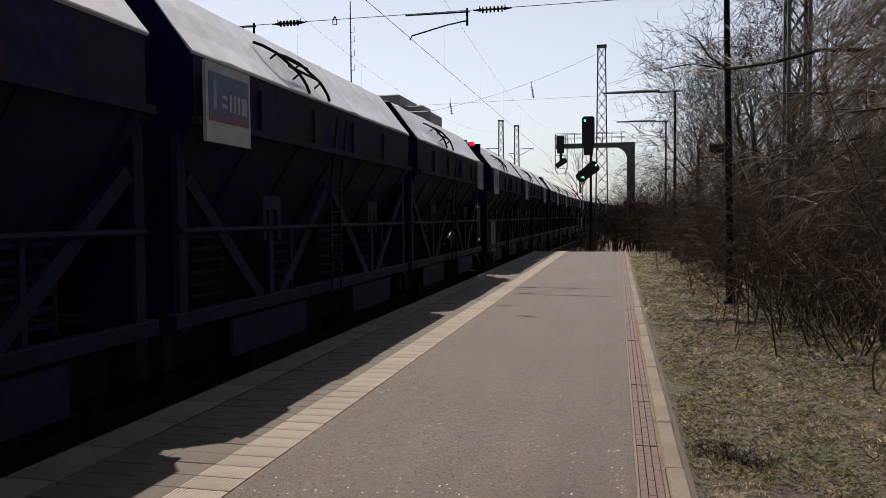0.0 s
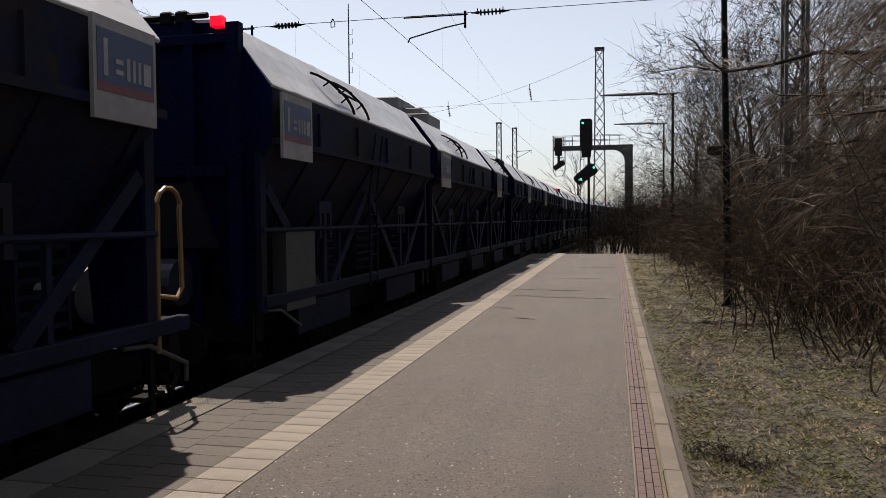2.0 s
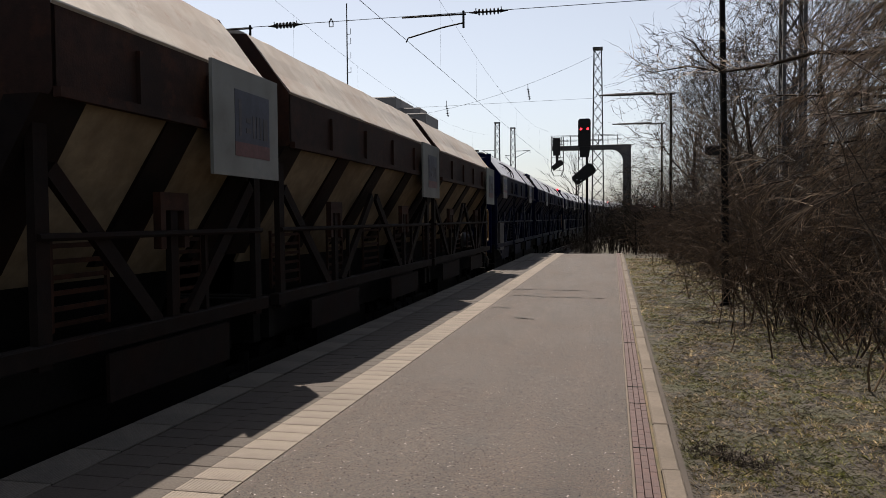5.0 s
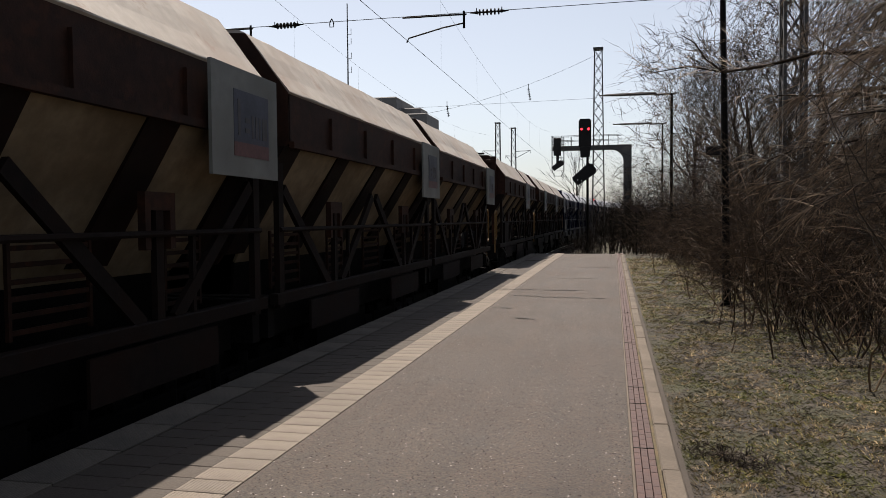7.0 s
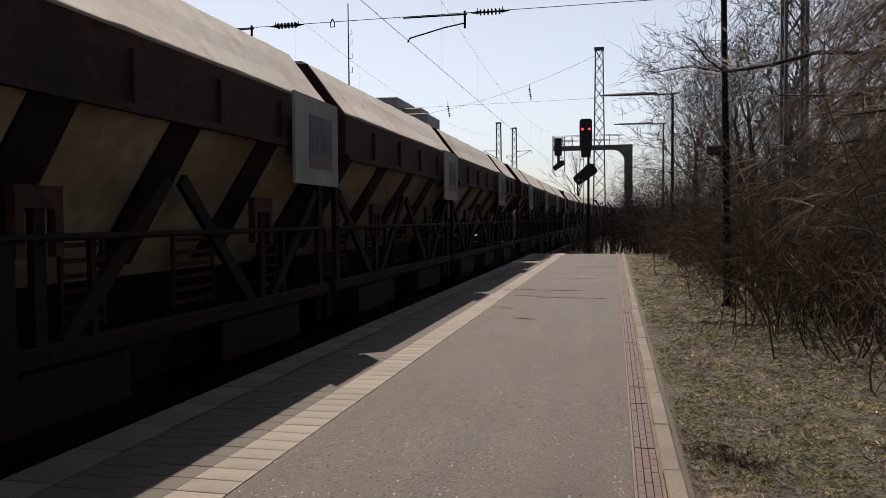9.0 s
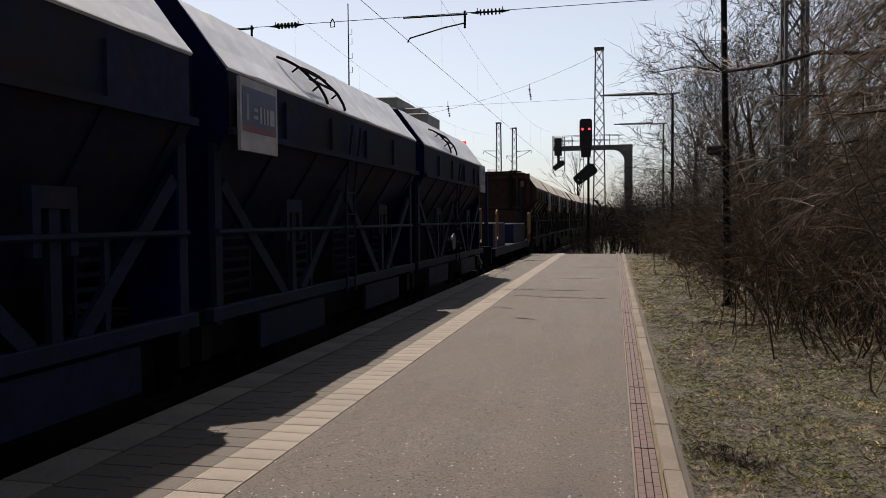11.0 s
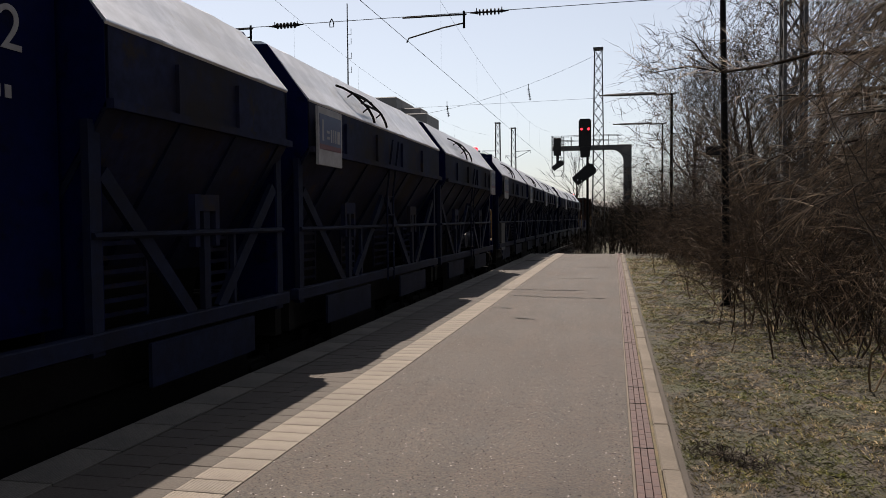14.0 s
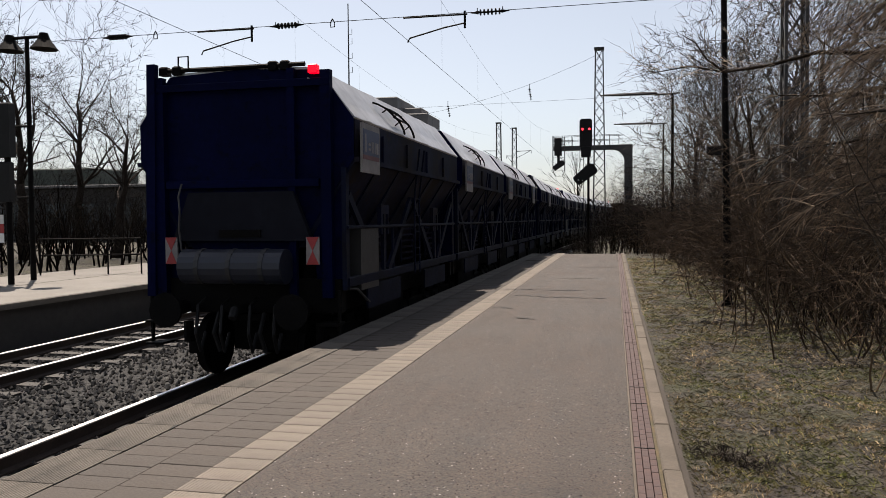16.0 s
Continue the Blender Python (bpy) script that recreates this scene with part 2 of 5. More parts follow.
class Build:
    """Gathers verts and faces of one part."""
    def __init__(self):
        self.v, self.f = [], []

    def add(self, verts, faces):
        k = len(self.v)
        self.v += [tuple(p) for p in verts]
        self.f += [tuple(i + k for i in f) for f in faces]
        return self

    def box(self, x0, x1, y0, y1, z0, z1, b=0.0):
        """A box; b chamfers its upright edges and its top."""
        if b <= 0:
            return self.add([(x0, y0, z0), (x1, y0, z0), (x1, y1, z0), (x0, y1, z0), (x0, y0, z1), (x1, y0, z1), (x1, y1, z1), (x0, y1, z1)],
                            [(3, 2, 1, 0), (4, 5, 6, 7), (0, 1, 5, 4), (1, 2, 6, 5), (2, 3, 7, 6), (3, 0, 4, 7)])
        def ring(i, z):
            return [(x0 + i, y0 + i, z), (x1 - i, y0 + i, z), (x1 - i, y1 - i, z), (x0 + i, y1 - i, z)]
        v = ring(0, z0) + ring(0, z1 - b) + ring(b, z1)
        f = [(3, 2, 1, 0), (8, 9, 10, 11)]
        for r in (0, 4):
            f += [(r + i, r + (i + 1) % 4, r + 4 + (i + 1) % 4, r + 4 + i) for i in range(4)]
        return self.add(v, f)

    def tube(self, pts, radii, sides=6, caps=True):
        pts = [Vector(p) for p in pts]
        if isinstance(radii, (int, float)):
            radii = [radii] * len(pts)
        v, f, u = [], [], None
        for i, p in enumerate(pts):
            d = (pts[min(i + 1, len(pts) - 1)] - pts[max(i - 1, 0)]).normalized()
            if u is None:
                u = d.orthogonal().normalized()
            u = (u - d * u.dot(d)).normalized()
            w = d.cross(u)
            for k in range(sides):
                a = 2 * math.pi * k / sides
                v.append(p + (u * math.cos(a) + w * math.sin(a)) * radii[i])
        for i in range(len(pts) - 1):
            for k in range(sides):
                a, b = i * sides + k, i * sides + (k + 1) % sides
                f.append((a, b, b + sides, a + sides))
        if caps:
            f.append(tuple(range(sides - 1, -1, -1)))
            f.append(tuple(range((len(pts) - 1) * sides, len(pts) * sides)))
        return self.add(v, f)

    def bar(self, a, b, w, h):
        """A flat bar of section w by h from a to b."""
        a, b = Vector(a), Vector(b)
        d = (b - a).normalized()
        u = d.cross(Vector((0, 0, 1)))
        u = (u if u.length > 0.05 else Vector((1, 0, 0))).normalized()
        n = u.cross(d)
        v = [p + u * (w / 2 * s) + n * (h / 2 * t) for p in (a, b) for s, t in ((-1, -1), (1, -1), (1, 1), (-1, 1))]
        return self.add(v, [(3, 2, 1, 0), (4, 5, 6, 7), (0, 1, 5, 4), (1, 2, 6, 5), (2, 3, 7, 6), (3, 0, 4, 7)])

    def prism(self, section, y0, y1):
        """A section in x, z (counter-clockwise seen from -y) drawn out along y."""
        n = len(section)
        v = [(x, y0, z) for x, z in section] + [(x, y1, z) for x, z in section]
        return self.add(v, [tuple(range(n)), tuple(range(2 * n - 1, n - 1, -1))] + [((i + 1) % n, i, i + n, (i + 1) % n + n) for i in range(n)])

    def plate(self, pts, t):
        """A convex plate with thickness t along its normal."""
        p = [Vector(q) for q in pts]
        n = (p[1] - p[0]).cross(p[2] - p[0]).normalized() * t
        k = len(p)
        return self.add(p + [q - n for q in p], [tuple(range(k)), tuple(range(2 * k - 1, k - 1, -1))] + [((i + 1) % k, i, i + k, (i + 1) % k + k) for i in range(k)])

    def done(self, name, material, parent=None, label="", smooth=False):
        return link(name, self.v, self.f, material, parent, label, smooth)


def empty(name, label, category, group="", m=None):
    ob = new(name)
    ob.empty_display_size = 0.3
    if m is not None:
        ob.matrix_basis = m
    return tagged(ob, label, category, group)


# ---- plan ----
RAIL_Z = -0.76
TRACK_X, FAR_X = -4.85, -9.46
RAIL_SHIFT = -0.1      # the rails lie a little off the bodies' middle line
EDGE_X = -3.4
END_Y = 32.3
BEND, RADIUS = 46.0, 420.0


def along(s, x0=TRACK_X):
    """Place and heading on a track, s metres ahead; it bends to the right beyond BEND."""
    if s <= BEND:
        return x0, s, 0.0
    r = RADIUS - (x0 - TRACK_X)
    a = (s - BEND) / RADIUS
    return x0 + r * (1 - math.cos(a)), BEND + r * math.sin(a), a


# ---- ground, tracks, platforms ----
def ground_height(x, y):
    """Trackbed trough between the platforms, level verges beside them."""
    if y > END_Y + 2:
        left, right = along(y, -11.0)[0], along(y, -2.6)[0]
    else:
        left, right = -11.2, -2.2
    if left < x < right:
        z = -0.98
    elif x >= right:
        z = -0.09 + 0.02 * max(0, x - 2.0) if y < END_Y + 2 else -0.45
        z = min(z, 0.9)
    else:
        z = -0.12
    return z


def verge_height(x, y):
    """Ground with its small humps."""
    z = ground_height(x, y)
    if x > 0.42 and y < 36 and x < 12:
        k = min(1, (x - 0.42) / 0.4)
        z += k * (0.05 * noise.noise((x * 1.1, y * 1.1, 3)) + 0.045 * noise.noise((x * 4, y * 4, 7)) + 0.034 * noise.noise((x * 9, y * 9, 5)) + 0.024 * noise.noise((x * 17, y * 15, 8)))
    return z


def make_ground():
    xs = sorted(set([-1600, -800, -400, -200, -120, -70, -45, -30, -22, -16, -12, -11.25, -11.15, -10.6, -2.6, -2.25, -2.15]
                    + [-9.5 + i for i in range(7)] + [-1.5 + 0.5 * i for i in range(4)] + [0.3 + 0.055 * i for i in range(80)] + [4.8 + 0.4 * i for i in range(7)]
                    + [7.5, 9, 11, 14, 18, 24, 32, 45, 70, 120, 200, 400, 800, 1600]))
    ys = sorted(set([-200, -80, -40, -20, -10, -5] + [-2 + 0.25 * i for i in range(17)] + [2.25 + 0.065 * i for i in range(200)] + [15.3 + 0.13 * i for i in range(24)] + [18.5 + 0.7 * i for i in range(24)]
                    + [36 + 2.5 * i for i in range(40)] + [140, 160, 190, 240, 320, 450, 700, 1200, 2500]))
    v = []
    for y in ys:
        for x in xs:
            z = verge_height(x, y)
            if -10.6 < x < -2.6:
                z += 0.03 * noise.noise((x * 3, y * 3, 1))
            v.append((x, y, z))
    n = len(xs)
    f = [(j * n + i, j * n + i + 1, (j + 1) * n + i + 1, (j + 1) * n + i) for j in range(len(ys) - 1) for i in range(n - 1)]
    ob = link("ground", v, f, SOIL)
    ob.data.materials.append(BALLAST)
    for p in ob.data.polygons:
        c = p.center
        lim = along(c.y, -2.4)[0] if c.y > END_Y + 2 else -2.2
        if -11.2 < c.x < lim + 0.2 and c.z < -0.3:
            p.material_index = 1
    return tagged(ob, "patchy grass and bare soil verge with gravel trackbed", "ground", kind="structure")


def make_track(x0, name):
    track = empty(name, "ballasted railway track with polished rail heads", "railway track")
    track["kind"] = "structure"
    for side in (-0.75, 0.75):
        head, foot = Build(), Build()
        ss = [-30 + 4 * i for i in range(19)] + [46 + 6 * i for i in range(45)]
        for b, sec in ((head, [(-0.036, -0.015), (0.036, -0.015), (0.036, -0.004), (0.03, 0), (-0.03, 0), (-0.036, -0.004)]),
                       (foot, [(-0.07, -0.172), (0.07, -0.172), (0.07, -0.155), (0.012, -0.13), (0.012, -0.05), (0.036, -0.04), (0.036, -0.0155), (-0.036, -0.0155), (-0.036, -0.04), (-0.012, -0.05), (-0.012, -0.13), (-0.07, -0.155)])):
            n = len(sec)
            for s in ss:
                x, y, a = along(s, x0)
                b.v += [(x + (side + dx) * math.cos(a), y - (side + dx) * math.sin(a), RAIL_Z + dz) for dx, dz in sec]
            for j in range(len(ss) - 1):
                b.f += [(j * n + i, j * n + (i + 1) % n, (j + 1) * n + (i + 1) % n, (j + 1) * n + i) for i in range(n)]
        rail = foot.done("rail", RAIL_SIDE, track)
        head.done("rail_head", RAIL_TOP, rail, "polished steel running surface")
    b = Build().add([(-1.3, -0.13, -0.2), (1.3, -0.13, -0.2), (1.3, 0.13, -0.2), (-1.3, 0.13, -0.2), (-1.3, -0.11, 0.0), (1.3, -0.11, 0), (1.3, 0.11, 0), (-1.3, 0.11, 0)],
                    [(3, 2, 1, 0), (4, 5, 6, 7), (0, 1, 5, 4), (1, 2, 6, 5), (2, 3, 7, 6), (3, 0, 4, 7)])
    first = b.done("sleeper", SLEEPER, track)
    for i in range(130):
        x, y, a = along(-12 + 0.62 * i, x0)
        o = first if i == 0 else new("sleeper", first.data)
        o.parent = track
        o.matrix_basis = pose(x, y, RAIL_Z - 0.17, 0, 0, -math.degrees(a))
    return track


def make_stones():
    rng = np.random.default_rng(4)
    b = Build()
    ico = [(0, 0, 1), (0.9, 0, 0.1), (0, 0.9, -0.1), (-0.9, 0, 0.15), (0, -0.9, 0), (0, 0, -0.8)]
    tri = [(0, 1, 2), (0, 2, 3), (0, 3, 4), (0, 4, 1), (5, 2, 1), (5, 3, 2), (5, 4, 3), (5, 1, 4)]
    for x, y, s, q in zip(rng.uniform(-11.0, -3.5, 15000), 4.5 + 22 * rng.random(15000) ** 1.5, rng.uniform(0.022, 0.045, 15000), rng.uniform(0, 6.28, 15000)):
        if abs(abs(x - TRACK_X - RAIL_SHIFT) - 0.75) < 0.06 or abs(abs(x - FAR_X) - 0.75) < 0.06:
            continue
        shape = rng.uniform(0.65, 1.35, (6, 3)) * s
        c, d = math.cos(q), math.sin(q)
        z = -0.955 + (0.05 if min(abs(x - TRACK_X), abs(x - FAR_X)) > 1.25 else -0.01) + rng.uniform(-0.01, 0.025)
        b.add([(x + (px * m[0] * c - py * m[1] * d), y + (px * m[0] * d + py * m[1] * c), z + pz * m[2]) for (px, py, pz), m in zip(ico, shape)], tri)
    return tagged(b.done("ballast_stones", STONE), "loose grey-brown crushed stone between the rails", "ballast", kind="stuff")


def slab_row(parent, name, x0, x1, step, y0, y1, z0, z1, material, gap=0.008, bevel=0.004, jitter=0.0, limit=300, shared=None):
    """A row of slabs along y, each an object on one shared mesh."""
    mesh = shared
    if mesh is None:
        w = x1 - x0
        first = Build().box(-w / 2 + gap / 2, w / 2 - gap / 2, -step / 2 + gap / 2, step / 2 - gap / 2, z0 - z1, 0, bevel).done(name, material, parent)
        mesh = first.data
        bpy.data.objects.remove(first)
    y, k = y0, 0
    while y + step <= y1 + 1e-6 and k < limit:
        o = new(name, mesh)
        o.parent = parent
        o.matrix_basis = pose((x0 + x1) / 2, y + step / 2, z1 + random.uniform(-jitter, jitter), random.uniform(-1, 1) * jitter * 30, random.uniform(-1, 1) * jitter * 60, 0)
        y += step
        k += 1
    return mesh


def ribbed_mesh(w, step, base, ribs, material, name):
    """A slab with raised ribs along the platform."""
    b = Build()
    b.box(-w / 2 + 0.004, w / 2 - 0.004, -step / 2 + 0.006, step / 2 - 0.006, -0.08, base, 0.003)
    p = (w - 0.03) / ribs
    for i in range(ribs):
        x = -w / 2 + 0.015 + p * (i + 0.5)
        y0, y1, r = -step / 2 + 0.012, step / 2 - 0.012, p * 0.27
        b.add([(x - r, y0, base), (x + r, y0, base), (x + r, y1, base), (x - r, y1, base),
               (x - r * 0.5, y0 + 0.004, base + 0.003), (x + r * 0.5, y0 + 0.004, base + 0.003), (x + r * 0.5, y1 - 0.004, base + 0.003), (x - r * 0.5, y1 - 0.004, base + 0.003)],
              [(4, 5, 6, 7), (0, 1, 5, 4), (1, 2, 6, 5), (2, 3, 7, 6), (3, 0, 4, 7)])
    ob = b.done(name, material)
    me = ob.data
    bpy.data.objects.remove(ob)
    return me


def make_platform():
    pf = empty("platform", "station platform with ribbed guide strip, pavers and worn asphalt", "platform")
    pf["kind"] = "structure"
    Build().box(EDGE_X + 0.12, 0.42, -12, END_Y, -1.1, -0.05).done("base", JOINT, pf)
    Build().box(EDGE_X + 0.06, EDGE_X + 0.12, -12, END_Y, -1.1, -0.09).done("edge_wall", CONCRETE, pf)
    # asphalt sheet, gently uneven
    xs = [-2.008 + i * (2.008 + 0.1) / 14 for i in range(15)]
    ys = [-12 + 0.5 * i for i in range(int((END_Y + 12) / 0.5) + 1)]
    v = [(x, y, -0.002 + 0.004 * noise.noise((x * 0.9, y * 0.5, 2))) for y in ys for x in xs]
    f = [(j * 15 + i, j * 15 + i + 1, (j + 1) * 15 + i + 1, (j + 1) * 15 + i) for j in range(len(ys) - 1) for i in range(14)]
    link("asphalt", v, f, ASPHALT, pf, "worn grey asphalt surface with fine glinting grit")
    a = Build()
    for y0, x0, x1, wob in ((14.25, -1.3, -0.1, 0.09), (14.5, -1.85, -1.3, 0.05), (23.2, -1.05, 0.05, 0.08), (12.5, -1.97, -1.62, 0.08), (11.2, -1.42, -1.1, 0.05), (18.9, -1.5, -0.4, 0.05)):
        n = 16
        top = [(x0 + (x1 - x0) * i / n, y0 + wob * noise.noise((i * 0.6, y0, 0)) - 0.12 * i / n) for i in range(n + 1)]
        wd = [0.006 + 0.07 * max(0, noise.noise((i * 0.5, y0, 9)) + 0.3) for i in range(n + 1)]
        a.add([(x, y + w, 0.0045) for (x, y), w in zip(top, wd)] + [(x, y - w, 0.0045) for (x, y), w in zip(top, wd)],
              [(i, n + 1 + i, n + 2 + i, i + 1) for i in range(n)])
    a.done("tar_seam", CRACK, pf, "dark filled crack across the asphalt")
    rib = ribbed_mesh(0.315, 0.196, 0.0, 13, STRIP, "guide_slab")
    slab_row(pf, "guide_slab", -2.325, -2.01, 0.196, -2.0, END_Y, -0.08, 0.002, STRIP, jitter=0.001, shared=rib)
    edge = ribbed_mesh(0.355, 0.62, 0.0, 16, EDGE, "edge_slab")
    slab_row(pf, "edge_slab", EDGE_X, EDGE_X + 0.355, 0.62, -3.17, END_Y, -0.08, 0.0, EDGE, jitter=0.002, shared=edge)
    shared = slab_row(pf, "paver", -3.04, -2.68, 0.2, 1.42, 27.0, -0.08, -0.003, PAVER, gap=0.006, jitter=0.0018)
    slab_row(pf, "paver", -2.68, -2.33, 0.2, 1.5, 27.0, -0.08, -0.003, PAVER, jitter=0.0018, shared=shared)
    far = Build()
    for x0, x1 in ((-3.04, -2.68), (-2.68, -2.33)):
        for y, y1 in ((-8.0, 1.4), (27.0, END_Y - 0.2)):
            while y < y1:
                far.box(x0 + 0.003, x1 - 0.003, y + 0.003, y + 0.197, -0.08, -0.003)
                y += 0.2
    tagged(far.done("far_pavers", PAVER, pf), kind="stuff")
    # sunken crack along the edge slabs, open in places
    k = Build()
    y = 1.6
    while y < 24:
        ln = random.uniform(0.15, 0.9)
        w = random.uniform(0.002, 0.011) if random.random() < 0.55 else 0.0
        if w:
            n = 6
            side = [(-3.044 + 0.01 * noise.noise((0, y + ln * i / n * 3, 4)), y + ln * i / n, w * math.sin(math.pi * (i + 0.2) / (n + 0.4))) for i in range(n + 1)]
            k.add([(x - q, yy, 0.0035) for x, yy, q in side] + [(x + q, yy, 0.0035) for x, yy, q in side], [(i, n + 1 + i, n + 2 + i, i + 1) for i in range(n)])
        y += ln
    k.done("open_joint", CRACK, pf, "dark open joint behind the edge slabs")
    # drainage strip of clinker between asphalt and kerb
    Build().box(0.101, 0.118, -3, END_Y, -0.06, 0.004, 0.003).done("seam_strip", KERB, pf, "pale mortar seam")
    bm = slab_row(pf, "brick", 0.119, 0.161, 0.12, 1.5, 12.5, -0.06, -0.004, BRICK, gap=0.003, bevel=0.002, jitter=0.0012)
    slab_row(pf, "brick", 0.1615, 0.2035, 0.12, 1.44, 12.5, -0.06, -0.004, BRICK, jitter=0.0012, shared=bm)
    slab_row(pf, "brick", 0.204, 0.246, 0.12, 1.5, 12.5, -0.06, -0.004, BRICK, jitter=0.0012, shared=bm)
    Build().box(0.247, 0.266, -3, END_Y, -0.06, 0.002, 0.002).done("seam_strip", MOSS, pf, "mossy seam beside the kerb")
    fb = Build()
    for x0, x1 in ((0.1205, 0.1595), (0.163, 0.202), (0.2055, 0.2445)):
        for y, y1 in ((-3.0, 1.4), (12.43, END_Y)):
            while y < y1:
                fb.box(x0, x1, y, y + 0.117, -0.06, -0.004)
                y += 0.12
    tagged(fb.done("far_bricks", BRICK, pf), kind="stuff")
    for i in range(5):
        y = 3.76 + 0.6 * (2, 4, 5, 9, 14)[i]
        Build().box(0.12, 0.246, y - 0.004, y + 0.004, -0.06, 0.0).done("cross_joint", CRACK, pf, "dark cross joint in the clinker strip")
    km = Build().box(-0.053, 0.053, -0.497, 0.497, -0.3, 0.012, 0.01).done("kerb_stone", KERB, pf)
    me = km.data
    bpy.data.objects.remove(km)
    for i in range(36):
        o = new("kerb_stone", me)
        o.parent = pf
        o.matrix_basis = pose(0.321 + random.uniform(-0.003, 0.003), -2.98 + i, random.uniform(-0.004, 0.004), 0, random.uniform(-0.4, 0.4), 0)
    return pf


def make_far_platform():
    pf = empty("opposite_platform", "opposite station platform with pale sunlit surface", "platform")
    pf["kind"] = "structure"
    Build().box(-16.2, -10.9, -12, 70, -1.1, -0.03).done("base", CONCRETE, pf)
    Build().box(-13.6, -10.78, -12, 70, -0.12, 0.0, 0.02).done("edge_slab", PALE, pf)
    Build().box(-16.2, -13.62, -12, 70, -0.06, 0.004, 0.005).done("paving", PALE, pf)
    return pf


# ---- train ----
SPEED, TAIL_Y, TAIL_T = 15.4, 9.4, 15.84
BODY_T = 0.461
HALF = 1.55          # half width at the eaves
EAVE, RIDGE, BAND, FLOOR = 3.56, 4.24, 3.02, 1.5   # heights over the rail


def sign_board(wagon, y0, y1, z0, z1, x, dirty=False):
    """A board with a blue field, a red band and pale strokes."""
    w, h = y1 - y0, z1 - z0
    s = Build().box(x, x + 0.03, y0, y1, z0, z1).done("sign_board", FADED_BOARD if dirty else BOARD, wagon, "pale sign board with blue and red fields")
    a, c = (0.05, 0.95) if not dirty else (0.3, 0.84)
    zb, zt = (0.36, 0.88) if not dirty else (0.32, 0.8)
    Build().box(x + 0.03, x + 0.034, y0 + w * a, y0 + w * c, z0 + h * zb, z0 + h * zt).done("blue_field", FADED_BLUE if dirty else LOGO_BLUE, s)
    Build().box(x + 0.03, x + 0.034, y0 + w * a, y0 + w * c, z0 + h * (zb - (0.13 if dirty else 0.09)), z0 + h * zb).done("red_band", FADED_RED if dirty else LOGO_RED, s)
    fw, fh, by, bz = w * (c - a), h * (zt - zb), y0 + w * a, z0 + h * zb
    shapes = ((0.1, 0.17, 0.12, 0.82), (0.3, 0.43, 0.2, 0.29), (0.3, 0.43, 0.4, 0.49), (0.49, 0.55, 0.12, 0.56), (0.6, 0.65, 0.12, 0.56), (0.7, 0.75, 0.12, 0.56), (0.8, 0.94, 0.12, 0.56))
    for p0, p1, q0, q1 in shapes:
        Build().box(x + 0.034, x + 0.037, by + fw * p0, by + fw * p1, bz + fh * q0, bz + fh * q1).done("stroke", FADED_STROKE if dirty else BOARD, s)
    return s


def bogie(wagon, y, shared):
    """Two wheelsets in a frame; the meshes are shared."""
    if "wheel" not in shared:
        b = Build()
        n = 24
        for x0, x1, r in ((-0.065, 0.03, 0.44), (0.03, 0.065, 0.46)):
            b.add([(x, r * math.cos(6.2832 * k / n), r * math.sin(6.2832 * k / n)) for x in (x0, x1) for k in range(n)],
                  [(k, (k + 1) % n, n + (k + 1) % n, n + k) for k in range(n)] + [tuple(range(n - 1, -1, -1)), tuple(range(n, 2 * n))])
        b.tube([(-0.1, 0, 0), (-0.06, 0, 0)], 0.16, 12)
        o = b.done("wheel", IRON)
        shared["wheel"] = o.data
        bpy.data.objects.remove(o)
        b = Build()
        for s in (-1, 1):
            b.box(s * 1.0 - 0.05, s * 1.0 + 0.05, -1.25, 1.25, 0.5, 0.68, 0.02)
            for yy in (-0.9, 0.9):
                b.box(s * 1.0 - 0.09, s * 1.0 + 0.09, yy - 0.16, yy + 0.16, 0.3, 0.62, 0.03)
                b.tube([(s * 1.0, yy - 0.3, 0.55), (s * 1.0, yy - 0.3, 0.8)], 0.07, 8)
                b.tube([(s * 1.0, yy + 0.3, 0.55), (s * 1.0, yy + 0.3, 0.8)], 0.07, 8)
        b.box(-1.0, 1.0, -0.2, 0.2, 0.5, 0.8)
        # added dark block against light showing through between the wheels
        b.box(-0.5, 0.5, -0.8, 0.8, 0.34, 0.8, 0.05)
        o = b.done("bogie_frame", IRON)
        shared["frame"] = o.data
        bpy.data.objects.remove(o)
    fr = new("bogie_frame", shared["frame"])
    fr.parent = wagon
    fr.matrix_basis = pose(RAIL_SHIFT, y, 0)
    for yy in (-0.9, 0.9):
        for s in (-1, 1):
            w = new("wheel", shared["wheel"])
            w.parent = fr
            w.matrix_basis = pose(s * 0.75, yy, 0.45, 0, 0, 0 if s < 0 else 180)


SHARED = {}


def hand_hoop(wagon, x, y):
    """A round-topped loop with a foot bar and one leg that runs further down."""
    c, r = y + 0.17, 0.17
    pts = [(x, y, 1.2), (x, y, 1.66), (x, y + 0.02, 2.3)]
    pts += [(x, c - r * math.cos(radians(a)), 2.32 + 0.16 * math.sin(radians(a))) for a in range(15, 180, 30)]
    pts += [(x, y + 0.32, 2.3), (x, y + 0.34, 1.68), (x, y + 0.26, 1.6), (x, y + 0.01, 1.64)]
    return Build().tube(pts, 0.02, 8).done("hand_rail", YELLOW, wagon, "yellow shunter's hand rail")


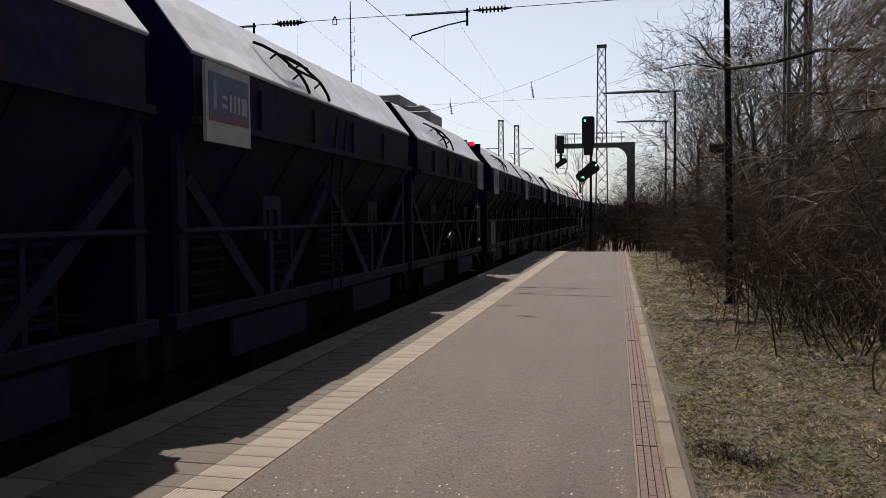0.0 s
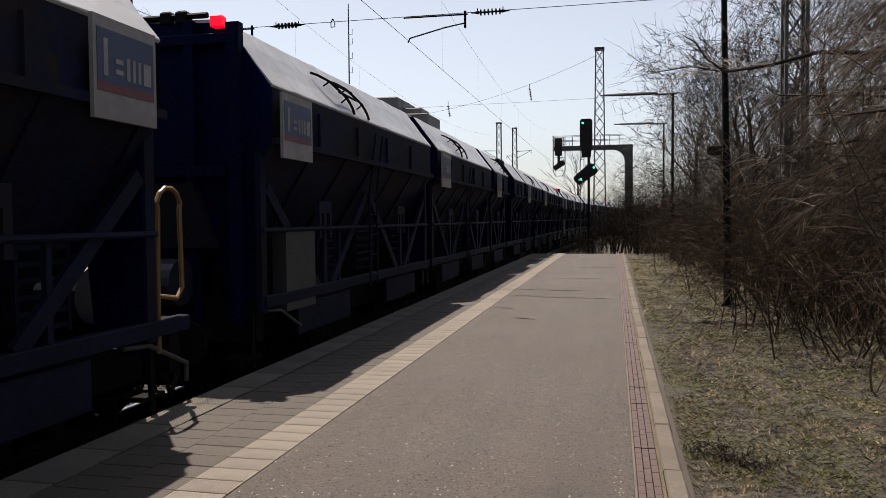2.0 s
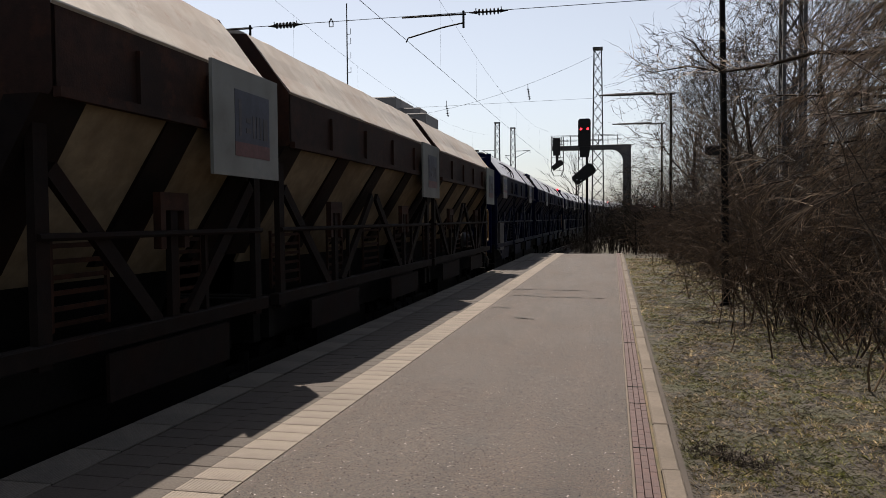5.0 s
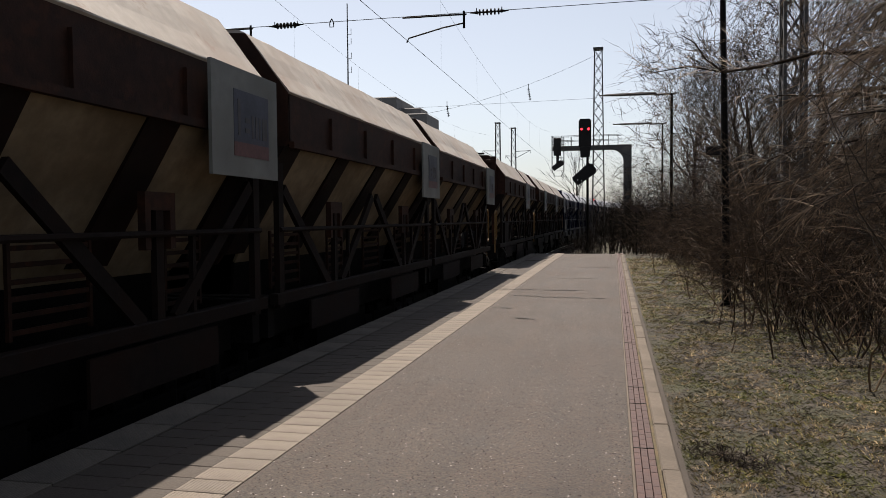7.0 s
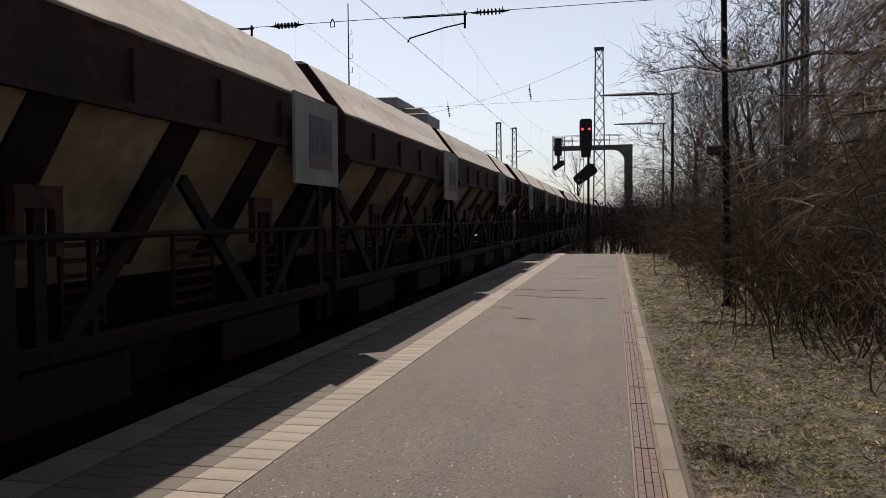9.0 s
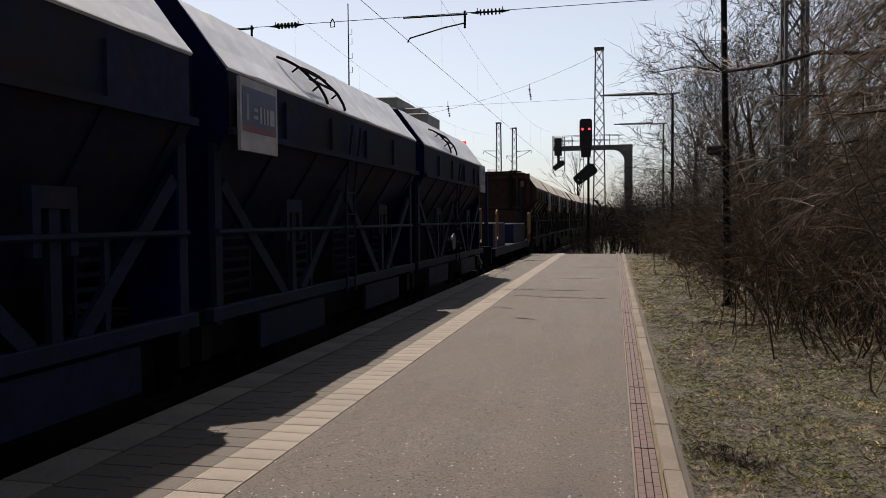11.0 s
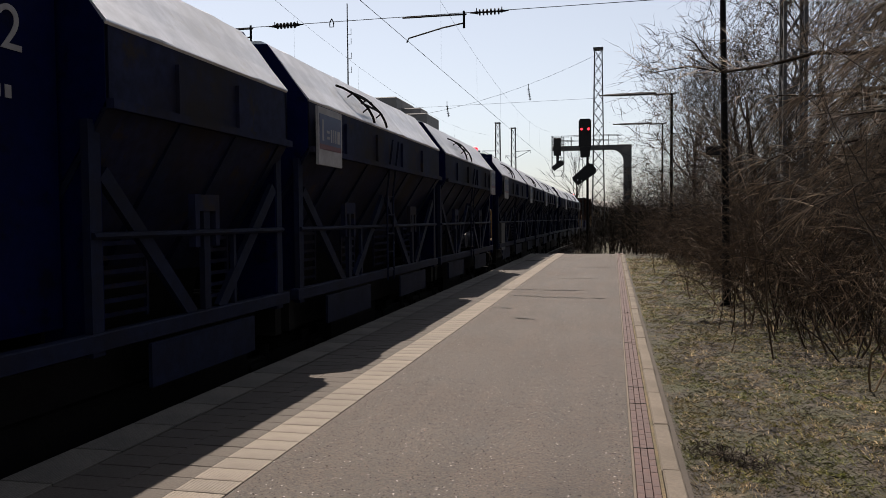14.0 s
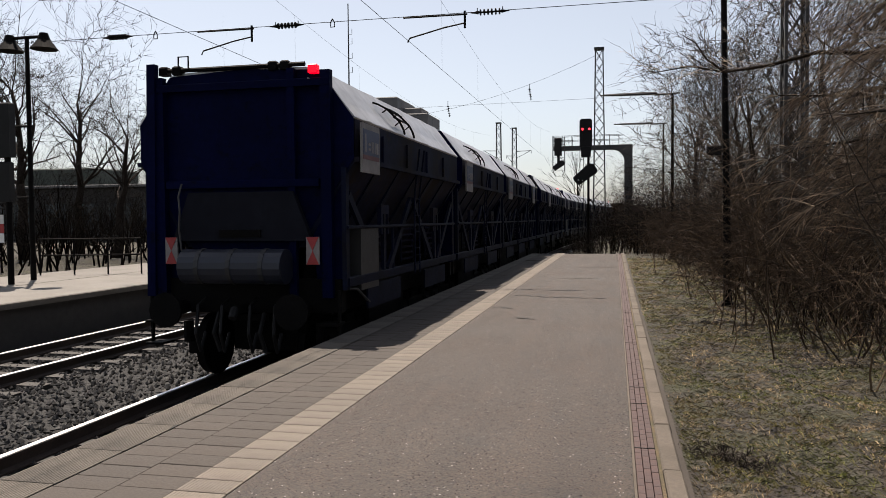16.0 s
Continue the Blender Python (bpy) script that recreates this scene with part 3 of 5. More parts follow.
def hopper_wagon(label, length, brown=False, sign="rear", front_gear=False, rear_gear=False, panel=None, handles=True, bays=2, lamp=0, markers=False):
    """One hopper body on its frame; y runs from 0 (rear) to length (front), z from the rail."""
    w = empty("hopper_wagon", label, "freight wagon", "hopper wagons of the passing train")
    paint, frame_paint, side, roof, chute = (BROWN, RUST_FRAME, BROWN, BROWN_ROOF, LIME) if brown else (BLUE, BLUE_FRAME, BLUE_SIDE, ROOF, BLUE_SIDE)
    gap = 0.3
    rear, front = (0.12 if rear_gear else 0.27) + (0.6 if brown and rear_gear else 0), length - gap - (0.3 if front_gear else 0)
    if panel:
        rear = 1.35
    # roof: a steep, slightly buckled slope and a flat crown each side, one skin
    for s in (-1, 1):
        prof = [(HALF + 0.016, EAVE - 0.012), (HALF + 0.012, EAVE), (1.4, EAVE + 0.2), (1.24, EAVE + 0.42), (1.08, RIDGE - 0.06), (1.0, RIDGE - 0.02), (0.0, RIDGE + 0.02)]
        n, k = max(10, int((front - rear) / 0.2)), len(prof)
        top, under = [], []
        for i in range(n + 1):
            y = rear + (front - rear) * i / n
            seam = 0.007 if i % 8 == 3 else 0.0
            for m, (px, pz) in enumerate(prof):
                e = (0.006 * noise.noise((px * 3, y * 1.3, length + s)) + seam) * (1 if 0 < m < k - 1 else 0)
                top.append((s * (px + e * 0.8), y, pz + e * 0.6))
                under.append((s * max(0.0, px - 0.03), y, pz - 0.03))
        N = len(top)
        q = lambda i, m: i * k + m
        f = []
        for i in range(n):
            for m in range(k - 1):
                a = (q(i, m), q(i + 1, m), q(i + 1, m + 1), q(i, m + 1))
                f += [a if s > 0 else a[::-1], tuple(v + N for v in (a[::-1] if s > 0 else a))]
            f += [(q(i, 0) + N, q(i + 1, 0) + N, q(i + 1, 0), q(i, 0)), (q(i, k - 1), q(i + 1, k - 1), q(i + 1, k - 1) + N, q(i, k - 1) + N)]
        for m in range(k - 1):
            f += [(q(0, m), q(0, m + 1), q(0, m + 1) + N, q(0, m) + N), (q(n, m + 1), q(n, m), q(n, m) + N, q(n, m + 1) + N)]
        link("roof_slope", top + under, f, roof, w)
    # side walls: upright band, then chutes that lean inwards
    for s in (-1, 1):
        b = Build()
        band = [(s * HALF, rear, BAND), (s * HALF, front, BAND), (s * HALF, front, EAVE), (s * HALF, rear, EAVE)]
        b.plate(band if s > 0 else band[::-1], 0.04)
        b.box(min(s * HALF, s * (HALF + 0.06)), max(s * HALF, s * (HALF + 0.06)), rear, front, BAND - 0.05, BAND + 0.015)
        nb = 5 if length > 6 else 3
        for i in range(1, nb):
            y = rear + (front - rear) * i / nb
            b.box(min(s * HALF, s * (HALF + 0.035)), max(s * HALF, s * (HALF + 0.035)), y - 0.13, y + 0.13, BAND + 0.02, EAVE - 0.14, 0.0)
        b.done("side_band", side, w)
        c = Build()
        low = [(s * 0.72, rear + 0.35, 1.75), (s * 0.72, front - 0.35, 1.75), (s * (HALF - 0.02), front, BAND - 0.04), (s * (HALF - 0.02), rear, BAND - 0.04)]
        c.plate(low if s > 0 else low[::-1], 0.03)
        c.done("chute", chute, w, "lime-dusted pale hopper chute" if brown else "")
        # lower chute as its own near-black plate: the deep shadow put into colour
        c = Build()
        low = [(s * 0.6, rear + 0.45, FLOOR - 0.4), (s * 0.6, front - 0.45, FLOOR - 0.4), (s * 0.72, front - 0.35, 1.76), (s * 0.72, rear + 0.35, 1.76)]
        c.plate(low if s > 0 else low[::-1], 0.03)
        c.done("discharge_flap", IRON, w)
        nr = (4 if brown else 6) if length > 6 else (2 if brown else 3)
        for i in range(nr + 1):
            y = rear + 0.1 + (front - rear - 0.2) * i / nr
            k = Build()
            rw = 0.21 if brown else 0.09
            k.add([(s * (HALF - 0.0), y - rw, BAND - 0.04), (s * (HALF - 0.0), y + rw, BAND - 0.04), (s * 0.86, y + rw, 1.86), (s * 0.86, y - rw, 1.86),
                   (s * (HALF - 0.25), y - rw, BAND - 0.04), (s * (HALF - 0.25), y + rw, BAND - 0.04), (s * 0.7, y + rw, 1.86), (s * 0.7, y - rw, 1.86)],
                  [(0, 1, 2, 3), (7, 6, 5, 4), (0, 3, 7, 4), (1, 5, 6, 2), (0, 4, 5, 1), (3, 2, 6, 7)])
            k.done("rib", RUST_FRAME if brown else frame_paint, w)
        # frame: sill, rail, posts and braces
        x = s * 1.42
        Build().box(x - 0.05, x + 0.05, 0.12, length - 0.12, 1.34, 1.46, 0.01).done("sill", frame_paint, w)
        Build().tube([(s * 1.46, rear - 0.05, 2.12), (s * 1.46, front + 0.05, 2.12)], 0.026, 6).done("handrail", frame_paint, w)
        nb = bays
        for i in range(nb):
            a, c = rear + (front - rear) * i / nb, rear + (front - rear) * (i + 1) / nb
            m = (a + c) / 2
            Build().bar((x, a + 0.1, 2.55), (x, m - 0.22, 1.44), 0.05, 0.12).done("brace", frame_paint, w)
            Build().bar((x, c - 0.1, 2.55), (x, m + 0.22, 1.44), 0.05, 0.12).done("brace", frame_paint, w)
            Build().bar((x, m, 1.44), (x, m, 2.3), 0.05, 0.1).done("post", frame_paint, w)
            Build().bar((x, m + 0.5, 1.44), (x, m + 0.5, 2.12), 0.04, 0.05).done("post", frame_paint, w)
            # gear plate with a hole on the post
            g = Build().box(x - 0.03, x + 0.035, m - 0.2, m + 0.2, 2.3, 2.44)
            g.box(x - 0.03, x + 0.035, m - 0.2, m - 0.13, 2.0, 2.3)
            g.box(x - 0.03, x + 0.035, m + 0.13, m + 0.2, 2.0, 2.3)
            g.done("gear_plate", side, w)
            for l0, l1 in ((a + 0.5, m - 0.35), (m + 0.62, c - 0.45)):
                if l1 - l0 < 0.3:
                    continue
                lv = Build()
                for q in range(6):
                    z = 1.5 + 0.11 * q
                    lv.bar((s * 1.08, l0, z), (s * 1.08, l1, z), 0.02, 0.035)
                for yy in (l0, l1):
                    lv.bar((s * 1.08, yy, 1.45), (s * 1.08, yy, 2.1), 0.03, 0.03)
                lv.done("louvre_panel", side, w)
            Build().box(min(x, x + s * 0.03), max(x, x + s * 0.03), m - 0.85, m + 0.85, 0.96, 1.3, 0.01).done("skirt_plate", frame_paint, w)
        Build().bar((x, rear, 1.3), (x, rear, 2.9), 0.06, 0.12).done("end_post", frame_paint, w)
        Build().bar((x, front, 1.3), (x, front, 2.9), 0.06, 0.12).done("end_post", frame_paint, w)
        if not brown:
            for y in (rear + 0.02, front - 0.08):
                k = Build().prism([(s * 1.44, 1.3), (s * 1.44, BAND - 0.05), (s * 0.86, BAND - 0.05), (s * 1.02, 1.3)][::-s], y, y + 0.06)
                k.done("end_panel", paint, w)
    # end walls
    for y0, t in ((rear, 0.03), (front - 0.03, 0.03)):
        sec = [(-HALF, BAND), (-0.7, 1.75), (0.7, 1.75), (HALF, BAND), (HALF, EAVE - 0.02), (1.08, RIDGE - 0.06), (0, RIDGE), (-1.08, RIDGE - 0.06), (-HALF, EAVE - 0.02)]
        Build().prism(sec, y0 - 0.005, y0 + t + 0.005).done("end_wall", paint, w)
    Build().box(-0.25, 0.25, 0.26, length - 0.26, 0.85, 0.94).done("centre_sill", IRON, w)
    for y0 in (0.1, length - 0.25):
        Build().box(-1.36, 1.36, y0, y0 + 0.15, 1.0, 1.44, 0.01).done("buffer_beam", IRON, w)
    # added box that stops daylight showing through below the wagon
    Build().box(-1.05, 1.05, 2.2 if length > 6 else 0.3, length - 2.9 if length > 6 else length - 0.3, 0.4, 0.94, 0.05).done("gear_box", IRON, w)
    Build().box(-1.15, 1.15, 0.3, length - 0.3, 0.95, 1.25).done("floor_pan", IRON, w)
    bogie(w, 0.35 if length < 6 else (1.7 if rear_gear else 1.0), SHARED)
    if length > 6:
        bogie(w, length - 1.6, SHARED)
    if sign:
        if brown:
            sign_board(w, front - 1.22, front + 0.02, 2.6, EAVE - 0.02, HALF + 0.09, True)
        elif sign == "rear":
            sign_board(w, rear + 0.07, rear + 0.83, 2.84, EAVE - 0.07, HALF + 0.06)
        else:
            sign_board(w, front - 0.86, front - 0.18, 2.88, EAVE - 0.02, HALF + 0.06)
    if length > 6 and not brown:
        lad = Build()
        ym = rear + (front - rear) * 0.5
        for y in (ym - 0.16, ym + 0.16):
            lad.tube([(1.52, y, 1.3), (1.52, y, 2.6), (HALF + 0.07, y, EAVE - 0.15)], 0.016, 5)
        lad = lad.done("ladder", BLUE_FRAME, w)
        for i in range(5):
            Build().tube([(1.52, ym - 0.16, 1.45 + 0.28 * i), (1.52, ym + 0.16, 1.45 + 0.28 * i)], 0.012, 4).done("rung", BLUE_FRAME, lad)
    if panel == "open":
        hand_hoop(w, 1.4, 0.45)
        for z in (1.9, 2.25):
            Build().tube([(1.35, -0.1, z), (1.35, 0.3, z + 0.03), (1.2, 1.2, z)], 0.02, 6).done("brake_hose", IRON, w)
    if handles and not brown:
        yc = rear + (front - rear) * (0.36 if length > 6 else 0.68)
        nx, nz = 0.82, 0.57
        def on_slope(q, along_y, lift):
            return (1.12 + 0.43 * q + nx * lift, along_y, RIDGE - 0.07 - 0.6 * q + nz * lift)
        h = None
        for d in (-0.3, 0.3):
            pts = []
            for i in range(11):
                q = i / 10
                lift = 0.012 + 0.085 * min(1, 3.2 * q, 3.2 * (1 - q)) ** 0.7
                pts.append(on_slope(0.3 + 0.68 * q, yc + d + 0.75 * (q - 0.5), lift))
            arch = Build().tube(pts, 0.017, 6)
            arch.tube([pts[3], on_slope(0.5, yc + d - 0.15, 0.0)], 0.012, 5)
            arch.tube([pts[7], on_slope(0.78, yc + d + 0.15, 0.0)], 0.012, 5)
            h = arch.done("roof_handle", IRON, w, "bent steel hatch handle on the roof slope")
        for q in (0.52, 0.7):
            Build().tube([on_slope(q, yc - 0.42 + 0.75 * (q - 0.6), 0.097), on_slope(q + 0.03, yc + 0.36 + 0.75 * (q - 0.6), 0.097)], 0.015, 6).done("cross_bar", IRON, h)
    if panel == "rear":
        # flat-sided machine cabinet behind the hopper, with bars for its painted number
        p = Build().box(-1.22, 1.22, 0.12, rear - 0.06, 1.5, 4.16, 0.03).done("cabinet", BLUE, w, "flat blue equipment cabinet with pale painted marks")
        Build().box(1.22, 1.228, 0.4, 0.56, 1.66, 1.96).done("label_plate", BOARD, p)
        Build().box(1.228, 1.233, 0.43, 0.53, 1.7, 1.92).done("label_field", BLUE, p)
        g = Build()
        for i in range(5):
            g.box(1.22, 1.225, 0.5 + 0.085 * i, 0.55 + 0.085 * i, 2.98, 3.06)
        tagged(g.done("number_bars", BOARD, p), kind="stuff")
        txt = bpy.data.curves.new("wagon_number", "FONT")
        txt.body, txt.size, txt.extrude = "011", 0.4, 0.002
        txt.materials.append(BOARD)
        t = new("wagon_number", txt)
        t.parent = p
        t.matrix_basis = pose(1.224, 0.4, 3.28, 90, 0, 90)
        lad = Build()
        for y in (-0.12, 0.14):
            lad.tube([(1.3, y, 1.3), (1.3, y, 3.9)], 0.02, 6)
        lad = lad.done("ladder", IRON, w)
        for i in range(9):
            Build().tube([(1.3, -0.12, 1.5 + 0.27 * i), (1.3, 0.14, 1.5 + 0.27 * i)], 0.014, 5).done("rung", IRON, lad)
    for gear, y, d in ((rear_gear, rear, -1), (front_gear, front, 1)):
        if not gear:
            continue
        for s in (-1, 1):
            Build().bar((s * 1.2, y + d * 0.06, 1.2), (s * 1.2, y + d * 0.06, 4.16 if d < 0 else 3.9), 0.14, 0.1).done("corner_post", paint, w)
            for side in ([s] if markers else []):
                Build().box(s * 1.02 - 0.09, s * 1.02 + 0.09, y + d * 0.14 - 0.012, y + d * 0.14 + 0.012, 1.64, 2.0).done("marker_plate", BOARD, w, "red and white tail marker plate")
                q = Build()
                for a, c in ((2.0, 1.82), (1.64, 1.82)):
                    yy = y + d * 0.158
                    q.prism([(s * 1.02 - 0.085, a), (s * 1.02 + 0.085, a), (s * 1.02, c)] if a < c else [(s * 1.02 - 0.085, a), (s * 1.02, c), (s * 1.02 + 0.085, a)], yy - 0.003, yy + 0.003)
                q.done("marker_triangle", RED, w)
            bf = Build()
            yb = y + d * 0.1
            bf.tube([(s * 0.88, yb, 1.06), (s * 0.88, yb + d * 0.42, 1.06)], 0.1, 12)
            bf.tube([(s * 0.88, yb + d * 0.42, 1.06), (s * 0.88, yb + d * 0.46, 1.06)], 0.23, 16)
            bf.done("buffer", IRON, w)
            st = Build()
            for z in (0.55, 0.85):
                st.box(s * 1.25 - 0.13, s * 1.25 + 0.13, yb - 0.15, yb + 0.15, z, z + 0.03)
            st.bar((s * 1.36, yb, 0.55), (s * 1.36, yb, 1.3), 0.03, 0.05)
            st.done("step", IRON, w)
        t = Build().tube([(-0.72, y + d * 0.3, 1.62), (0.72, y + d * 0.3, 1.62)], 0.23, 18)
        t.done("air_tank", IRON if brown else TANK, w, "dark cylindrical air tank" if brown else "pale blue cylindrical air tank")
        for x in (-0.45, 0.0, 0.45):
            Build().tube([(x - 0.03, y + d * 0.3, 1.62), (x + 0.03, y + d * 0.3, 1.62)], 0.238, 16).done("tank_strap", IRON if brown else BOX_GREY, w)
        if d > 0:
            hand_hoop(w, 1.42, y + d * 0.12)
            Build().tube([(1.4, y - 0.3, 1.3), (1.41, y, 1.28), (1.42, y + 0.5, 1.06), (1.38, y + 0.56, 0.9)], 0.02, 6).done("uncoupling_bar", GALV, w, "bent grey uncoupling bar")
        if not brown and d == lamp:
            Build().box(0.98, 1.1, y + d * 0.08 - 0.05, y + d * 0.08 + 0.05, 4.12, 4.24, 0.02).done("tail_lamp", RED_LAMP, w, "lit red tail lamp")
        elif brown and d < 0:
            Build().tube([(0.95, y + d * 0.1, 1.3), (0.95, y + d * 0.1, 3.62)], 0.03, 6).done("lamp_post", IRON, w)
            Build().box(0.88, 1.02, y + d * 0.1 - 0.07, y + d * 0.1 + 0.07, 3.6, 3.84, 0.02).done("tail_lamp", DULL_RED, w, "unlit red tail lamp")
            Build().bar((0.45, y + d * 0.08, 1.3), (0.45, y + d * 0.08, 4.1), 0.16, 0.12).done("end_beam", IRON, w)
            hand_hoop(w, 1.33, y + d * 0.75)
        if d < 0:
            Build().bar((-1.34, y + d * 0.1, 1.2), (-1.28, y + d * 0.1, 4.34), 0.12, 0.1).done("corner_ladder", paint, w)
            Build().bar((0.72, y + d * 0.07, 1.2), (0.72, y + d * 0.07, 4.2), 0.1, 0.08).done("end_beam", paint, w)
            Build().prism([(-1.0, 1.95), (1.0, 1.95), (0.75, 2.6), (-0.75, 2.6)], y + d * 0.1 - 0.05, y + d * 0.1 + 0.05).done("end_housing", HOUSING if not brown else BROWN, w)
            Build().box(-0.3, 0.3, y + d * 0.165 - 0.012, y + d * 0.165 + 0.012, 2.0, 2.1, 0.004).done("slot", IRON, w, "dark slot in the end housing")
            Build().tube([(-0.84, y + d * 0.16, 2.72), (-0.87, y + d * 0.2, 2.55), (-0.83, y + d * 0.24, 2.35), (-0.86, y + d * 0.22, 2.1), (-0.82, y + d * 0.2, 1.7)], 0.013, 6).done("cable", GALV, w, "slack grey cable")
            for x in (-0.55, -0.2, 0.2, 0.55):
                Build().tube([(x, y + d * 0.1, 1.18), (x, y + d * 0.3, 1.1), (x + 0.03, y + d * 0.42, 0.75), (x + 0.02, y + d * 0.3, 0.5), (x, y + d * 0.12, 0.72)], 0.024, 6).done("brake_hose", BLACK, w)
            Build().box(-1.25, 1.25, y + d * 0.09 - 0.03, y + d * 0.09 + 0.03, 3.96, 4.06, 0.01).done("end_rail", paint, w)
            Build().box(-1.1, 1.1, y + d * 0.09 - 0.03, y + d * 0.09 + 0.03, 2.66, 2.76, 0.01).done("end_rail", paint, w)
            Build().tube([(1.4, y - d * 0.15, 1.3), (1.43, y - d * 0.4, 1.28), (1.44, y - d * 0.9, 1.05), (1.4, y - d * 1.0, 1.1)], 0.018, 6).done("uncoupling_bar", GALV, w, "bent grey uncoupling bar")
        e = Build()
        for x in ((-1.15, -0.95, 0.45, 0.62) if d < 0 else (0.5,)):
            e.box(x - 0.06, x + 0.06, y - 0.06, y + 0.06, 4.2, 4.32, 0.02)
        e.tube([(-0.95, y, 4.3), (-0.95, y, 4.45), (-0.8, y, 4.45), (-0.8, y, 4.25)], 0.012, 5)
        e.tube([(-1.1, y + d * 0.03, 4.26), (0.9, y + d * 0.03, 4.26)], 0.03, 6)
        e.done("roof_gear", IRON, w)
        if d < 0:
            Build().box(1.3, 1.46, min(y - d * 0.5, y - d * 1.3), max(y - d * 0.5, y - d * 1.3), 1.25, 2.12, 0.02).done("equipment_box", RUST_FRAME if brown else BOX_GREY, w, "flat grey equipment box")
        hk = Build().tube([(0, y, 1.05), (0, y + d * 0.35, 1.05), (0, y + d * 0.42, 0.95)], 0.06, 8)
        for x in (-0.3, 0.35):
            hk.tube([(x, y + d * 0.2, 1.0), (x, y + d * 0.35, 0.75), (x + 0.06, y + d * 0.3, 0.5)], 0.03, 6)
        hk.done("coupling_hook", BLACK, w)
    return w


def low_wagon(length):
    w = empty("flat_wagon", "low dark blue flat wagon with boxes and yellow hand rails", "freight wagon", "")
    Build().box(-1.4, 1.4, 0.5, length - 0.5, 1.1, 1.35, 0.02).done("deck", BLUE_FRAME, w)
    Build().box(-1.1, 1.25, 1.0, 3.6, 1.35, 2.1, 0.03).done("equipment_box", BLUE_SIDE, w)
    Build().box(-1.1, 1.3, 5.4, 9.1, 1.35, 2.05, 0.03).done("equipment_box", BLUE_SIDE, w)
    Build().box(-1.3, 1.3, 0.3, 0.5, 0.9, 1.4).done("buffer_beam", IRON, w)
    Build().box(-1.3, 1.3, length - 0.5, length - 0.3, 0.9, 1.4).done("buffer_beam", IRON, w)
    for y in (0.55, length - 1.1):
        hand_hoop(w, 1.42, y)
    for y in (0.7, length - 0.8):
        for s in (-1, 1):
            Build().bar((s * 1.1, y, 1.35), (s * 1.1, y, 3.5), 0.1, 0.1).done("post", BLUE_FRAME, w)
    bogie(w, 2.0, SHARED)
    bogie(w, length - 2.0, SHARED)
    return w


def make_train():
    """(thing, time at which its rear end passes the mark) from the head of the train to its tail."""
    L = BODY_T * SPEED
    kinds = {
        "F": lambda: hopper_wagon("dark blue hopper wagon with grey steep roof, first of its set", L, sign="front", front_gear=True),
        "N": lambda: hopper_wagon("dark blue hopper wagon with grey steep roof and side sign board", L),
        "P": lambda: hopper_wagon("short dark blue hopper wagon with a flat machine cabinet", 0.296 * SPEED, sign="", panel="rear", handles=False, bays=1),
        "Q": lambda: hopper_wagon("short dark blue hopper wagon with side sign board", 0.214 * SPEED, bays=1),
        "R": lambda: hopper_wagon("dark blue hopper wagon with red tail lamp on its end wall", L, rear_gear=True, lamp=-1),
        "T": lambda: hopper_wagon("dark blue last hopper wagon with red lamp and marker plates", L, rear_gear=True, lamp=-1, markers=True),
        "S": lambda: hopper_wagon("dark blue hopper wagon with black gear on its end wall", L, rear_gear=True),
        "G": lambda: hopper_wagon("dark blue hopper wagon with red lamp on its leading end", L, sign="front", front_gear=True, lamp=1),
        "f": lambda: hopper_wagon("rusty brown hopper wagon with lime-dusted chutes, first of its set", L, brown=True, front_gear=True),
        "n": lambda: hopper_wagon("rusty brown hopper wagon with lime-dusted chutes and pale sign board", L, brown=True),
        "r": lambda: hopper_wagon("rusty brown hopper wagon with gear on its end wall", L, brown=True, rear_gear=True),
        "p": lambda: hopper_wagon("short rusty brown hopper wagon with pale sign board", 0.296 * SPEED, brown=True, panel="open", bays=1),
        "q": lambda: hopper_wagon("short rusty brown hopper wagon with lime-dusted chutes", 0.214 * SPEED, brown=True, sign="", bays=1),
        "W": lambda: low_wagon(0.66 * SPEED)}
    took = {"F": BODY_T, "N": BODY_T, "P": 0.296, "Q": 0.214, "R": BODY_T, "T": BODY_T, "S": BODY_T, "G": BODY_T, "f": BODY_T, "n": BODY_T, "r": BODY_T, "p": 0.296, "q": 0.214, "W": 0.66}
    # sets of wagons with the time at which each set's rear end passes
    sets = [("FNNPQNNR", -9.66), ("FNPQNR", -6.9), ("FNNPQNR", -3.75), ("FNNPQNR", -0.87), ("FNNPQNR", 2.0), ("FNPQS", 3.97), ("fnpqr", 5.95), ("fnnpqnnr", 9.335),
            ("W", 10.02), ("GNPQNNS", 12.96), ("GNPQNNT", 15.84)]
    numbers, count = ["011", "010", "011", "010", "011", "010", "015", "012"], 0
    made, out = {}, []
    for letters, end in sets:
        t = end
        for c in reversed(letters):
            if c == "-":
                t -= 0.04
                continue
            if c in made:
                ob = copy_thing(made[c], Matrix())
                for part in ob.children_recursive:
                    if part.name.startswith("wagon_number") and count < len(numbers):
                        part.data = part.data.copy()
                        part.data.body = numbers[count]
                count += c == "P"
            else:
                ob = made[c] = kinds[c]()
                count += c == "P"
            out.append((ob, t))
            t -= took[c]
    return out


def train_rows(t_mark):
    rows = []
    for i in range(33):
        t = 0.5 * i
        s = TAIL_Y + (t - 16) * SPEED + (TAIL_T - t_mark) * SPEED
        x, y, a = along(s)
        x2, y2, a2 = along(s + 7.0)
        a = math.atan2(x2 - x, y2 - y)
        rows.append((t, pose(x, y, RAIL_Z, 0, 0, -math.degrees(a))))
    return rows


